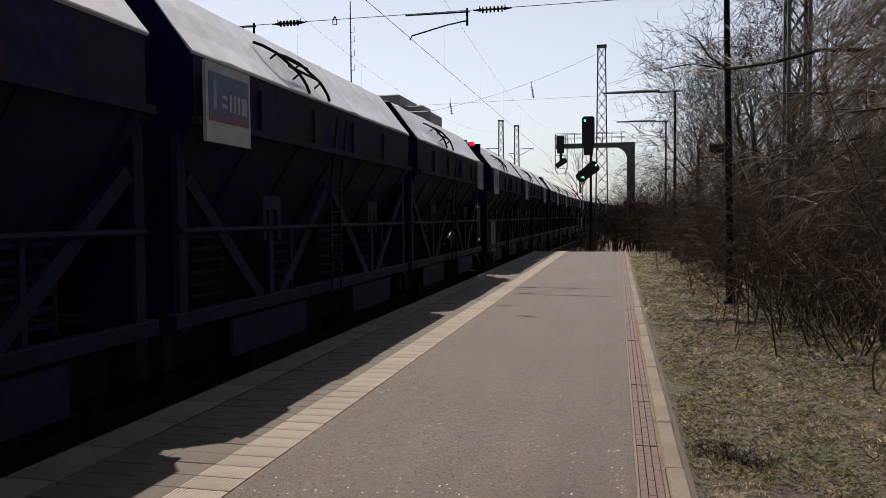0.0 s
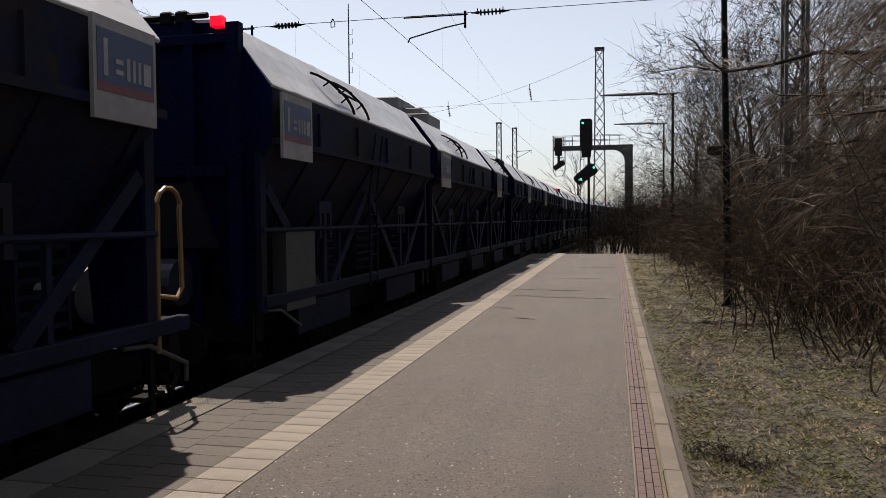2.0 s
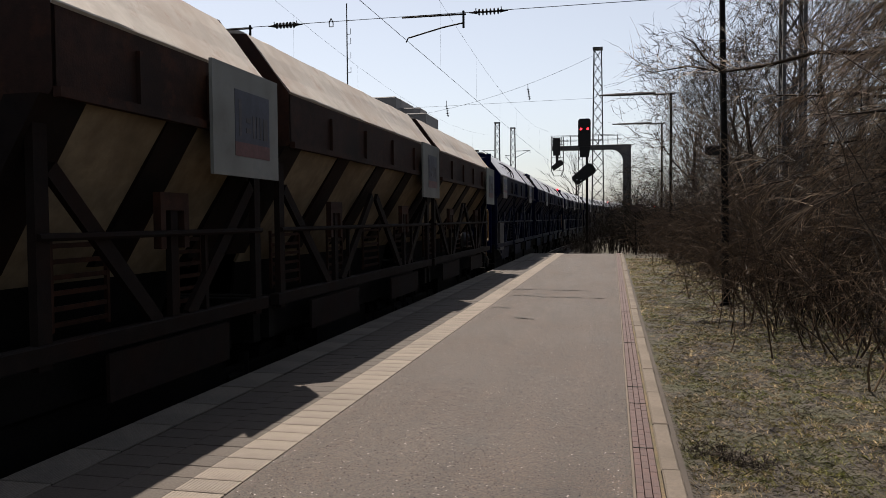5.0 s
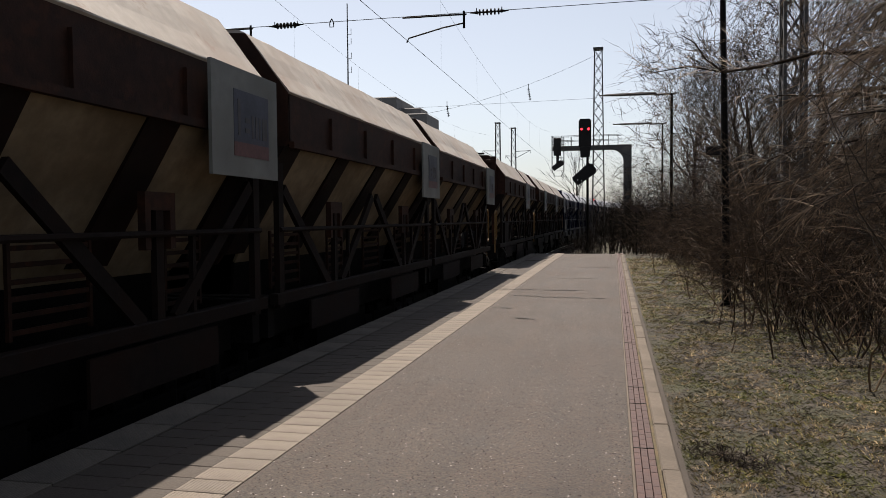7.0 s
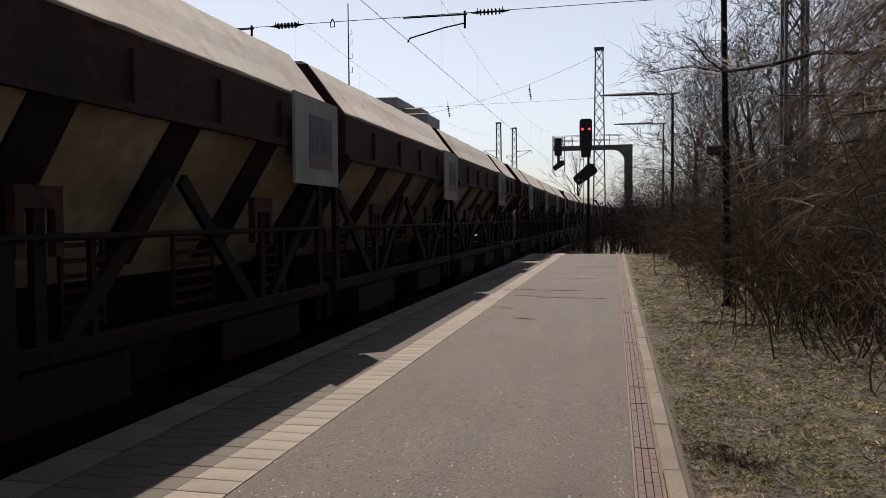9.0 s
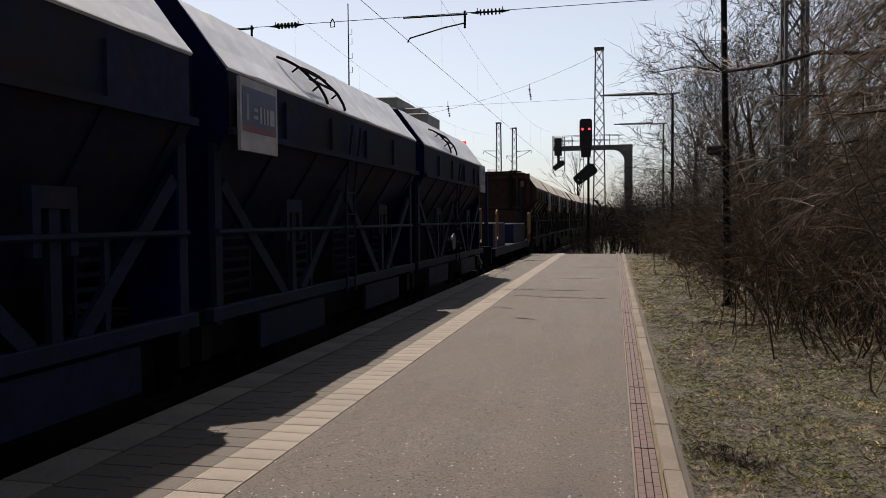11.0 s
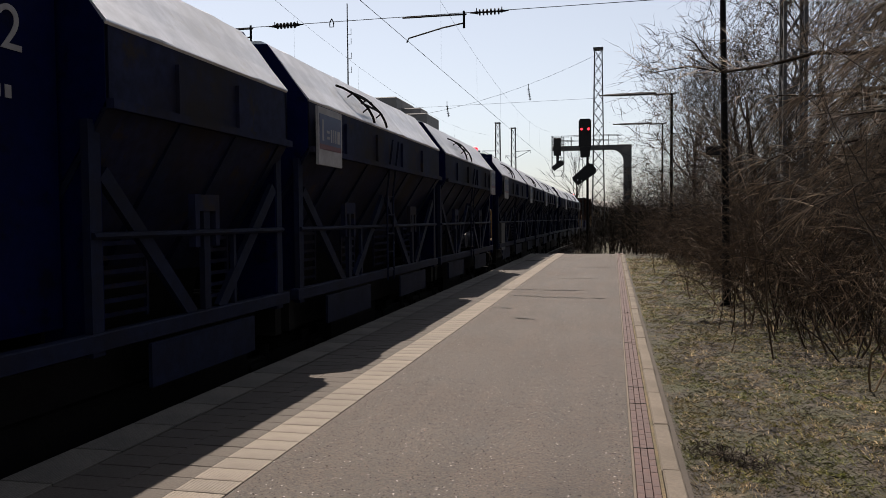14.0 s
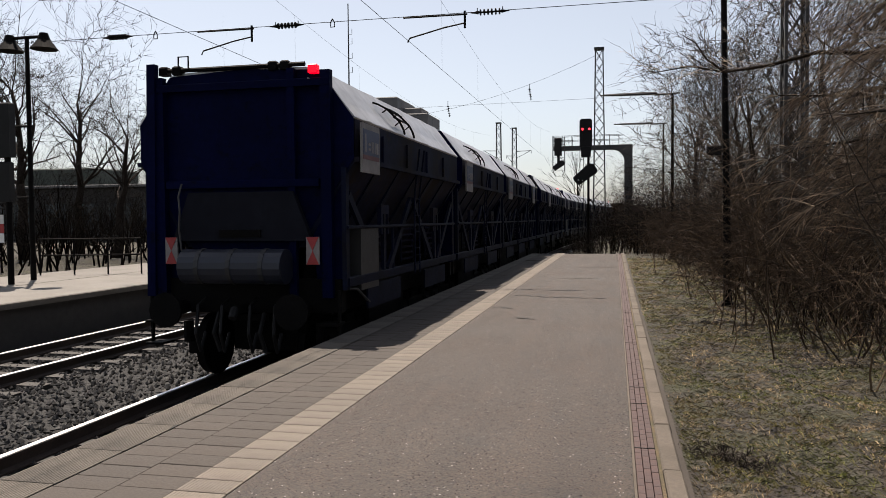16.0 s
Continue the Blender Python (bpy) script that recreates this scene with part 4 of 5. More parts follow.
# ---- line side ----
def lattice_mast(name, label, x, y, z0, height, w0, w1, bays=14, lean=0.0, arms=()):
    m = empty(name, label, "mast", "lattice masts", pose(x, y, z0, 0, lean, 0))
    corners = ((-1, -1), (1, -1), (1, 1), (-1, 1))
    for a, c in corners:
        Build().bar((a * w0, c * w0, 0), (a * w1, c * w1, height), 0.07, 0.07).done("chord", GALV, m)
    for k, ((a, c), (d, e)) in enumerate(zip(corners, corners[1:] + corners[:1])):
        for turn in (0, 1):
            pts = []
            for i in range(bays + 1):
                r = w0 + (w1 - w0) * i / bays
                px, py = (a, c) if (i + turn) % 2 == 0 else (d, e)
                pts.append((px * r, py * r, height * i / bays))
            Build().tube(pts, 0.022, 4).done("bracing", GALV, m)
    Build().box(-w1 - 0.08, w1 + 0.08, -w1 - 0.08, w1 + 0.08, height, height + 0.12).done("cap", GALV, m)
    for z, side, ln in arms:
        k = Build()
        k.tube([(side * w1, 0, z), (side * (w1 + ln), 0, z + 0.05), (side * (w1 + ln), 0, z - 0.3)], 0.04, 6)
        k.tube([(side * w1, 0, z - 0.9), (side * (w1 + ln * 0.9), 0, z)], 0.03, 6)
        k.done("bracket", IRON, m)
    return m


def insulator(b, p, q, r=0.07, n=6):
    p, q = Vector(p), Vector(q)
    b.tube([p, q], r * 0.3, 6)
    for i in range(n):
        c = p + (q - p) * ((i + 0.5) / n)
        d = (q - p).normalized() * 0.012
        b.tube([c - d, c + d], r, 10)


def sagging(b, p, q, sag, r, n=14):
    p, q = Vector(p), Vector(q)
    b.tube([p + (q - p) * (i / n) - Vector((0, 0, sag * 4 * (i / n) * (1 - i / n))) for i in range(n + 1)], r, 5)


def cross_span():
    Y, Z = 18.0, 6.3
    c = empty("cross_span", "overhead cross-span wire with insulators and steady arms", "overhead line")
    b = Build()
    b.tube([(-24, Y, Z), (4.6, Y, Z + 0.02)], 0.008, 5)
    b.done("span_wire", IRON, c)
    for x in (-12.7, -7.95, -2.85):
        k = Build()
        insulator(k, (x - 0.27, Y, Z), (x + 0.27, Y, Z), 0.075, 6)
        for d in (-1, 1):
            k.tube([(x + d * 0.27, Y, Z), (x + d * 0.34, Y, Z), (x + d * 0.46, Y, Z)], [0.045, 0.03, 0.01], 8)
            k.tube([(x + d * 0.3, Y, Z), (x + d * 0.3, Y, Z + 0.1)], 0.012, 5)
        k.done("insulator", IRON, c, "ribbed dark insulator")
    for x0 in (-8.9, -3.45):
        k = Build()
        k.tube([(x0, Y, Z + 0.06), (x0, Y, Z - 0.34)], 0.03, 6)
        k.tube([(x0 + 0.06, Y, Z - 0.02), (x0 - 1.5, Y, Z - 0.01)], 0.02, 6)
        k.tube([(x0, Y, Z - 0.22), (x0 - 0.5, Y, Z - 0.3), (x0 - 1.35, Y, Z - 0.5), (x0 - 1.4, Y, Z - 0.6)], 0.018, 6)
        k.done("steady_arm", IRON, c, "bent steady arm for the contact wire")
    for x in (-11.6, -6.75):
        k = Build()
        k.tube([(x, Y, Z + 0.09), (x - 0.05, Y, Z), (x - 0.05, Y, Z - 0.11), (x + 0.05, Y, Z - 0.11), (x + 0.05, Y, Z), (x, Y, Z + 0.09)], 0.014, 5)
        k.done("clamp", IRON, c)
    return c


def wires():
    for x0, zc, zm in ((TRACK_X - 0.05, 5.8, 7.2), (FAR_X, 5.75, 7.1)):
        w = empty("contact_line", "thin overhead contact wire with droppers", "overhead line", "contact lines")
        b, m = Build(), Build()
        ss = [-20 + 4 * i for i in range(17)] + [50 + 8 * i for i in range(7)]
        pts = [along(s, x0) for s in ss]
        b.tube([(x, y, zc) for x, y, a in pts], 0.0065, 5)
        b.done("contact_wire", IRON, w)
        def msg(s):
            k = ((s - 18) % 42) / 42
            return zm - 1.0 * 4 * k * (1 - k)
        m.tube([(x, y, msg(s) + 0.9) for (x, y, a), s in zip(pts, ss) if 10 <= s <= 60], 0.0035, 4)
        m.done("messenger_wire", IRON, w)
        for i in range(6):
            s = 22 + 6 * i
            x, y, a = along(s, x0)
            Build().tube([(x, y, zc), (x, y, msg(s) + 0.9)], 0.002, 4).done("dropper", IRON, w)


def far_span():
    """Wires that hang from the tall mast to the mast across the tracks."""
    Y = 52.0
    c = empty("far_cross_span", "thin cross-span wires with hanging insulators", "overhead line")
    b = Build()
    sagging(b, (-1.1, Y, 12.2), (-34, Y + 4, 12.0), 3.4, 0.009, 20)
    b.done("head_wire", IRON, c)
    Build().tube([(-1.3, Y, 9.35), (-34, Y + 4, 9.6)], 0.008, 5).done("span_wire", IRON, c)
    for x, z in ((-5.6, 10.5), (-11.2, 9.6)):
        k = Build()
        k.tube([(x, Y, z), (x, Y, z - 0.3)], 0.02, 5)
        insulator(k, (x, Y, z - 0.3), (x + 0.12, Y, z - 1.1), 0.09, 5)
        k.done("insulator", IRON, c)
    return c


def street_lamp(x, y, height, arm, label, box=False, lean=0.0):
    o = empty("platform_lamp", label, "lamp post", "lamp posts along the platform", pose(x, y, -0.12, 0, lean, 0))
    Build().tube([(0, 0, 0), (0, 0, 1.0), (0, 0, height)], [0.075, 0.065, 0.045], 12).done("pole", IRON, o)
    Build().tube([(0, 0, 0), (0, 0, 0.12)], 0.11, 12).done("foot", IRON, o)
    if arm:
        Build().tube([(0.15, 0, height - 0.02), (-0.65, 0, height - 0.03)], 0.04, 8).done("arm", GALV, o)
        sec = [(-0.09, 0.0), (-0.06, -0.05), (0.06, -0.05), (0.09, 0.0), (0.06, 0.05), (-0.06, 0.05)]
        v = [(xx, a, z + 0.02) for xx, k in ((-0.55, 1.0), (-2.0, 0.9), (-2.65, 0.5)) for a, z in [(p * k, q * k + height) for p, q in sec]]
        f = [(j * 6 + i, j * 6 + (i + 1) % 6, (j + 1) * 6 + (i + 1) % 6, (j + 1) * 6 + i) for j in range(2) for i in range(6)] + [(5, 4, 3, 2, 1, 0), (12, 13, 14, 15, 16, 17)]
        link("lamp_head", v, f, GALV, o, "long flat grey lamp head")
    if box:
        Build().box(-0.32, -0.08, -0.1, 0.1, 2.62, 2.78, 0.01).done("speaker_box", BLACK, o, "small dark loudspeaker box")
    return o


SWITCH_PLATES = []


def signal_light(s, name, material, label, x, z, shut):
    """A lens with an added black plate that slides to switch its light; shut: spans of time in which it covers the
    lens.
    """
    Build().tube([(x, -0.125, z), (x, -0.14, z)], 0.055, 12).done(name, material, s, label)
    # made-up plate, no part of such a signal: hides the lens while unlit
    p = Build().box(-0.075, 0.075, -0.158, -0.146, -0.08, 0.08, 0.004).done("shutter", BLACK, s)
    here, away = pose(x, 0, z), pose(x, 0, z - 0.17)
    SWITCH_PLATES.append((p, [(t, here if on else away) for t, on in shut]))


def signal(x, y, z0, top):
    s = empty("light_signal", "black railway light signal with small red and green lights", "railway signal", m=pose(x, y, z0, 0, 0, 3))
    h = top - z0
    Build().tube([(0.12, 0, 0), (0.12, 0, h - 1.6)], 0.06, 10).done("pole", IRON, s)
    b = Build()
    b.prism([(-0.3, h - 1.35), (0.3, h - 1.35), (0.3, h - 0.1), (0.22, h), (-0.22, h), (-0.3, h - 0.1)], -0.12, 0.12)
    b.prism([(-0.2, h - 1.85), (0.22, h - 1.85), (0.27, h - 1.36), (-0.25, h - 1.36)], -0.1, 0.1)
    b.done("main_screen", BLACK, s, "tall black signal screen")
    for dx in (-0.16, 0.16):
        signal_light(s, "red_light", SIGNAL_RED, "red signal light", dx, h - 0.5, ((0, True), (3.58, True), (3.7, False), (16, False)))
        Build().tube([(dx, -0.12, h - 0.5 + 0.09), (dx, -0.3, h - 0.5 + 0.085)], 0.03, 6).done("hood", BLACK, s)
    d = Build()
    c, sn = math.cos(radians(38)), math.sin(radians(38))
    pts = [(-0.56, -0.24), (0.44, -0.3), (0.58, -0.16), (0.58, 0.16), (0.44, 0.3), (-0.56, 0.24), (-0.62, 0.12), (-0.62, -0.12)]
    d.prism([(px * c - pz * sn - 0.02, px * sn + pz * c + h - 2.65) for px, pz in pts], -0.1, 0.1)
    d.done("distant_screen", BLACK, s, "slanted black distant signal screen")
    Build().bar((-0.38, -0.13, h - 2.93), (-0.16, -0.13, h - 2.98), 0.03, 0.05).done("name_plate", WHITE, s)
    signal_light(s, "green_light", SIGNAL_GREEN, "green signal light", -0.16, h - 0.2, ((0, False), (3.55, False), (3.67, True), (16, True)))
    for dx, dz in ((0.36, 0.3), (-0.26, -0.26)):
        signal_light(s, "green_light", SIGNAL_GREEN, "green signal light", dx, h - 2.65 + dz, ((0, False), (2.15, False), (2.27, True), (16, True)))
    l = Build()
    for xx in (-0.28, -0.1):
        l.tube([(xx, 0.2, 0.3), (xx, 0.2, h - 1.4)], 0.018, 5)
    for i in range(18):
        l.tube([(-0.28, 0.2, 0.5 + 0.27 * i), (-0.1, 0.2, 0.5 + 0.27 * i)], 0.012, 4)
    l.done("ladder", GALV, s)
    return s


def gantry():
    Y = 60.0
    g = empty("signal_gantry", "grey steel cantilever signal gantry over the track", "signal gantry", m=pose(0, Y, 0))
    xc, zt = 1.0, 7.0
    Build().box(xc - 0.3, xc + 0.3, -0.25, 0.25, -0.8, zt - 0.362, 0.0).done("column", GALV, g)
    k = Build()
    arc = [(xc - 1.2 + 0.9 * math.sin(radians(a)), zt - 1.26 + 0.9 * math.cos(radians(a))) for a in range(0, 91, 10)]
    n = len(arc)
    v = [(xc - 0.3, yy, zt - 0.36) for yy in (-0.22, 0.22)] + [(x, yy, z) for yy in (-0.22, 0.22) for x, z in arc]
    f = [(0, 2 + i + 1, 2 + i) for i in range(n - 1)] + [(1, 2 + n + i, 2 + n + i + 1) for i in range(n - 1)] + [(2 + i, 2 + i + 1, 2 + n + i + 1, 2 + n + i) for i in range(n - 1)]
    k.add(v, f).done("knee", GALV, g)
    Build().box(-4.6, xc + 0.3, -0.24, 0.24, zt - 0.36, zt, 0.02).done("boom", GALV, g)
    r = Build()
    for x in [-4.6 + 0.7 * i for i in range(8)]:
        for y in (-0.4, 0.4):
            r.tube([(x, y, zt), (x, y, zt + 0.75)], 0.02, 5)
    for y in (-0.4, 0.4):
        for z in (0.4, 0.75):
            r.tube([(-4.7, y, zt + z), (0.6, y, zt + z)], 0.018, 5)
    r.done("railing", GALV, g)
    c = Build()
    for xx in (-4.65, -3.75):
        for y in (-0.45, 0.1):
            c.tube([(xx, y, zt + 0.7), (xx, y, zt - 1.9), ((-4.45 if xx < -4 else -3.95), y, zt - 2.3)], 0.02, 5)
    for z in (zt - 1.9, zt - 0.9, zt + 0.1):
        c.tube([(-4.65, -0.45, z), (-3.75, -0.45, z)], 0.018, 5)
    c.tube([(-4.45, -0.45, zt - 2.3), (-3.95, -0.45, zt - 2.3)], 0.02, 5)
    c.done("basket", GALV, g)
    s = Build().box(-4.5, -3.95, -0.6, -0.4, zt - 0.75, zt + 0.6, 0.03)
    s.box(-4.3, -4.1, -0.6, -0.4, zt - 1.3, zt - 0.7)
    s.done("signal_screen", BLACK, g)
    cc, sn = math.cos(radians(35)), math.sin(radians(35))
    d = Build().prism([(px * cc - pz * sn - 4.2, px * sn + pz * cc + zt - 1.5) for px, pz in [(-0.45, -0.18), (0.4, -0.22), (0.5, -0.1), (0.5, 0.1), (0.4, 0.22), (-0.45, 0.18)]], -0.6, -0.42)
    d.done("distant_screen", BLACK, g)
    return g


# ---- woods and shrubs ----
def grow(b, rng, p, d, length, r, depth, droop, spread, kids, sides=3, segs=4, rmin=0.0034, fall=(0.4, 0.7), bias=(0, 0, 0.12)):
    """A branch and its twigs, bending by chance and by droop."""
    pts, rad = [p], [r]
    cur, way = np.array(p, float), np.array(d, float)
    way /= np.linalg.norm(way)
    stops = []
    for i in range(segs):
        way = way + rng.normal(0, 0.13, 3) + np.array((0, 0, -droop * (i + 1) / segs))
        way /= np.linalg.norm(way)
        cur = cur + way * length / segs
        pts.append(tuple(cur))
        rad.append(r * (1 - 0.8 * (i + 1) / segs))
        stops.append((cur.copy(), way.copy(), rad[-1]))
    b.tube(pts, rad, sides, caps=False)
    if depth <= 0:
        return
    for k in range(kids):
        c, w, rr = stops[int(rng.integers(0 if depth < 2 else 1, segs))]
        side = rng.normal(0, 1, 3)
        side -= w * side.dot(w)
        side /= np.linalg.norm(side) + 1e-6
        nd = w * (1 - spread) + side * spread + np.array(bias)
        grow(b, rng, tuple(c), nd, length * rng.uniform(*fall), max(rmin, rr * 0.62), depth - 1, droop, spread, kids, 3, max(3, segs - 1), rmin, fall, bias)


def shrub_mesh(seed, stems, height, lean=(0, 0), droop=0.12, kids=5, depth=2, r=0.014, width=0.5, material=None, bias=(0, 0, 0.15)):
    rng = np.random.default_rng(seed)
    b = Build()
    for i in range(stems):
        a = rng.uniform(0, 6.283)
        p = (rng.normal(0, width), rng.normal(0, width), -0.05)
        d = (math.cos(a) * 0.35 + lean[0], math.sin(a) * 0.35 + lean[1], 1.0)
        grow(b, rng, p, d, height * rng.uniform(0.55, 1.0), r * rng.uniform(0.7, 1.3), depth, droop, 0.45, kids, 4, 5, 0.0036, (0.26, 0.46), bias)
    o = b.done("bare_shrub", material or TWIG)
    me = o.data
    bpy.data.objects.remove(o)
    return me


def tree(seed, x, y, z, height, kids=4, depth=4, material=TWIG, label="bare deciduous tree with fine spreading twigs", r=0.13, droop=0.02, spread=0.5, scale=1.0):
    rng = np.random.default_rng(seed)
    t = empty("bare_tree", label, "tree", m=pose(x, y, z, 0, 0, rng.uniform(0, 360)))
    b = Build()
    pts, rad = [(0, 0, -0.2)], [r]
    n = 7
    for i in range(1, n + 1):
        q = pts[-1]
        pts.append((q[0] + rng.normal(0, 0.1), q[1] + rng.normal(0, 0.1), height * 0.75 * i / n))
        rad.append(r * (1 - 0.75 * i / n))
    b.tube(pts, rad, 8)
    b.done("trunk", BARK, t, smooth=True)
    c = Build()
    for i in range(3, n + 1):
        for k in range(3):
            a = rng.uniform(0, 6.283)
            p = pts[i]
            grow(c, rng, p, (math.cos(a) * 0.8, math.sin(a) * 0.8, rng.uniform(0.7, 1.6)), height * rng.uniform(0.25, 0.42), rad[i] * 0.55, depth - 1, droop, spread, kids, 4, 5, 0.0045 + 0.00013 * math.hypot(x, y))
    c.done("crown", material, t)
    return t


def shrub(mesh_trunk, mesh_twigs, x, y, z, turn, tall):
    o = empty("bare_shrub", "bare brown thicket shrub with dense fine twigs", "shrub", "shrubs beside the platform", pose(x, y, z, 0, 0, turn))
    o.scale = (1.0, 1.0, tall)
    for name, me in (("stem", mesh_trunk), ("crown", mesh_twigs)):
        p = new(name, me)
        p.parent = o
    return o


def make_verge():
    rng = np.random.default_rng(12)
    slant = (-0.42, -0.08, -0.12)
    low = [shrub_mesh(1, 36, 2.3, kids=5, droop=0.2, width=0.6, lean=(-0.08, 0), r=0.011, bias=slant, material=THICKET), shrub_mesh(2, 34, 3.0, kids=5, width=0.7, droop=0.14, lean=(-0.06, 0), r=0.011, bias=slant, material=THICKET),
           shrub_mesh(3, 36, 1.7, droop=0.3, width=0.7, lean=(-0.08, 0), r=0.01, bias=slant, material=THICKET)]
    high = [shrub_mesh(4, 30, 4.4, droop=0.03, kids=5, r=0.012, width=0.7), shrub_mesh(5, 30, 5.2, droop=0.02, kids=5, r=0.013, width=0.8)]
    stems = [shrub_mesh(30 + i, 14, 2.4, kids=2, depth=1, r=0.009, width=0.45, material=BARK) for i in range(2)]
    k = 0
    for row, (x0, step, kinds) in enumerate(((3.05, 1.3, low), (3.9, 1.7, low + high[:1]), (4.9, 2.1, high), (6.6, 2.7, high))):
        y = 7.4 + row * 0.7
        while y < 50:
            x = x0 + rng.normal(0, 0.2) + (0.7 if y < 8.5 else 0) - (0.35 if y > 20 and row < 1 else 0)
            shrub(stems[k % 2], kinds[k % len(kinds)], x, y, ground_height(x, y) - 0.03, rng.uniform(-35, 35) if row < 2 else rng.uniform(0, 360), rng.uniform(0.85, 1.15))
            y += step * rng.uniform(0.8, 1.25) * (1.0 if y < 22 else 1.8)
            k += 1


def weeping_tree(x, y):
    """A tree whose long limbs reach over the verge and trail drooping twigs."""
    rng = np.random.default_rng(77)
    t = empty("weeping_tree", "bare weeping tree with long drooping pale twigs", "tree", m=pose(x, y, 0))
    Build().tube([(0, 0, -0.2), (0.05, 0, 1.2), (-0.1, 0.1, 2.6), (-0.05, 0.1, 4.4), (0.1, 0.1, 6.5)], [0.17, 0.14, 0.12, 0.09, 0.05], 9).done("trunk", BARK, t, smooth=True)
    tw = Build()
    for i in range(42):
        z0 = rng.uniform(1.2, 5.4)
        yaw = rng.normal(math.pi, 0.55)
        d = np.array((math.cos(yaw), math.sin(yaw) * 1.0, rng.uniform(0.02, 0.4)))
        ln = rng.uniform(1.8, 3.5)
        pts, n = [(0, 0.1, z0)], 8
        cur = np.array((0, 0.1, z0))
        for j in range(n):
            d = d + rng.normal(0, 0.07, 3) + np.array((0, 0, -0.055))
            d /= np.linalg.norm(d)
            cur = cur + d * ln / n
            pts.append(tuple(cur))
        Build().tube(pts, [0.035 * (1 - 0.85 * j / n) + 0.004 for j in range(n + 1)], 6).done("limb", BARK, t)
        for q in range(48):
            j = int(rng.integers(2, n + 1))
            if pts[j][0] + x < 1.9 - 0.2 * max(0, pts[j][2] - 2.6):
                continue
            s = rng.normal(0, 1, 3)
            wd = np.array((-0.75, 0.0, -0.18)) + s * np.array((0.2, 0.4, 0.22))
            reach = rng.uniform(0.5, 1.25) if pts[j][0] + x > 3.2 else rng.uniform(0.35, 0.8)
            grow(tw, rng, pts[j], wd, reach, 0.0075, 1, 0.3, 0.34, 4, 3, 5, 0.0042, (0.3, 0.55), (-0.12, 0.0, -0.16))
    # one long bough that arches over the verge and forks near its tip
    bough = [(0.0, 0.3, 3.1), (-1.2, 0.4, 3.5), (-2.6, 0.4, 3.6), (-3.2, 0.4, 3.46), (-3.75, 0.4, 3.4), (-4.2, 0.5, 3.52), (-4.7, 0.5, 3.45)]
    Build().tube(bough, [0.042, 0.034, 0.027, 0.022, 0.017, 0.011, 0.005], 7).done("limb", BARK, t)
    Build().tube([bough[4], (-4.0, 0.3, 3.56), (-4.15, 0.25, 3.78), (-4.32, 0.2, 3.88)], [0.018, 0.014, 0.01, 0.005], 6).done("limb", BARK, t)
    for q in range(60):
        j = int(rng.integers(1, 7))
        a, c, k = np.array(bough[j - 1]), np.array(bough[j]), rng.random()
        wd = (rng.uniform(-0.9, -0.1), rng.normal(0, 0.4), rng.uniform(-0.3, 0.9))
        grow(tw, rng, tuple(a + (c - a) * k), wd, rng.uniform(0.25, 0.75), 0.006, 1, 0.05, 0.4, 3, 3, 4, 0.0032)
    tw.done("crown", WEEP, t)
    return t


def grass_stuff(name, material, count, seed, h, label, x_range, y_range):
    rng = np.random.default_rng(seed)
    b = Build()
    x = x_range[0] + (x_range[1] - x_range[0]) * rng.random(count) ** 1.0
    y = y_range[0] + (y_range[1] - y_range[0]) * rng.random(count) ** 1.7
    for i in range(count):
        if noise.noise((x[i] * 1.3, y[i] * 1.3, seed)) + 0.6 * noise.noise((x[i] * 4.1, y[i] * 4.1, seed + 2)) < rng.uniform(-0.3, 0.25):
            continue
        z = verge_height(x[i], y[i]) - 0.006
        a, l = rng.uniform(0, 6.283), h * rng.uniform(0.4, 1.2)
        bx, by = math.cos(a), math.sin(a)
        w = 0.0012 + 0.0002 * y[i]
        t = rng.uniform(0.5, 1.8) * l
        l *= 0.75
        b.add([(x[i] - by * w, y[i] + bx * w, z), (x[i] + by * w, y[i] - bx * w, z), (x[i] + bx * t * 0.5 + by * w * 0.7, y[i] + by * t * 0.5, z + l * 0.75), (x[i] + bx * t, y[i] + by * t, z + l)],
              [(0, 1, 2), (0, 2, 3)])
    return tagged(b.done(name, material), label, "grass", kind="stuff")


# ---- distance ----
def far_building():
    b = empty("tower_block", "distant grey flat-roofed block with roof plant", "building", m=pose(-47.2, 150, -0.3))
    Build().box(-6, 4.5, 0, 14, 0, 26.6, 0.2).done("wall", FACADE, b)
    Build().box(4.5, 10, 3, 14, 0, 23.5, 0.2).done("wall", FACADE, b)
    Build().box(3.5, 8.5, 4, 10, 23.5, 24.8, 0.2).done("roof_plant", FACADE, b)
    m = Build()
    m.tube([(-7.8, 6, 0), (-7.8, 6, 47.5)], [0.25, 0.12], 6)
    for z in (33, 36, 39, 41):
        m.tube([(-7.8, 6, z), (-7.0, 6, z), (-7.0, 6, z + 1.2)], 0.06, 4)
    m.done("antenna", GALV, b)
    for i in range(7):
        for j in range(4):
            Build().box(-5 + 2.3 * j, -3.4 + 2.3 * j, -0.06, 0.02, 3 + 3.3 * i, 4.6 + 3.3 * i).done("window", GLASS, b)
    return b


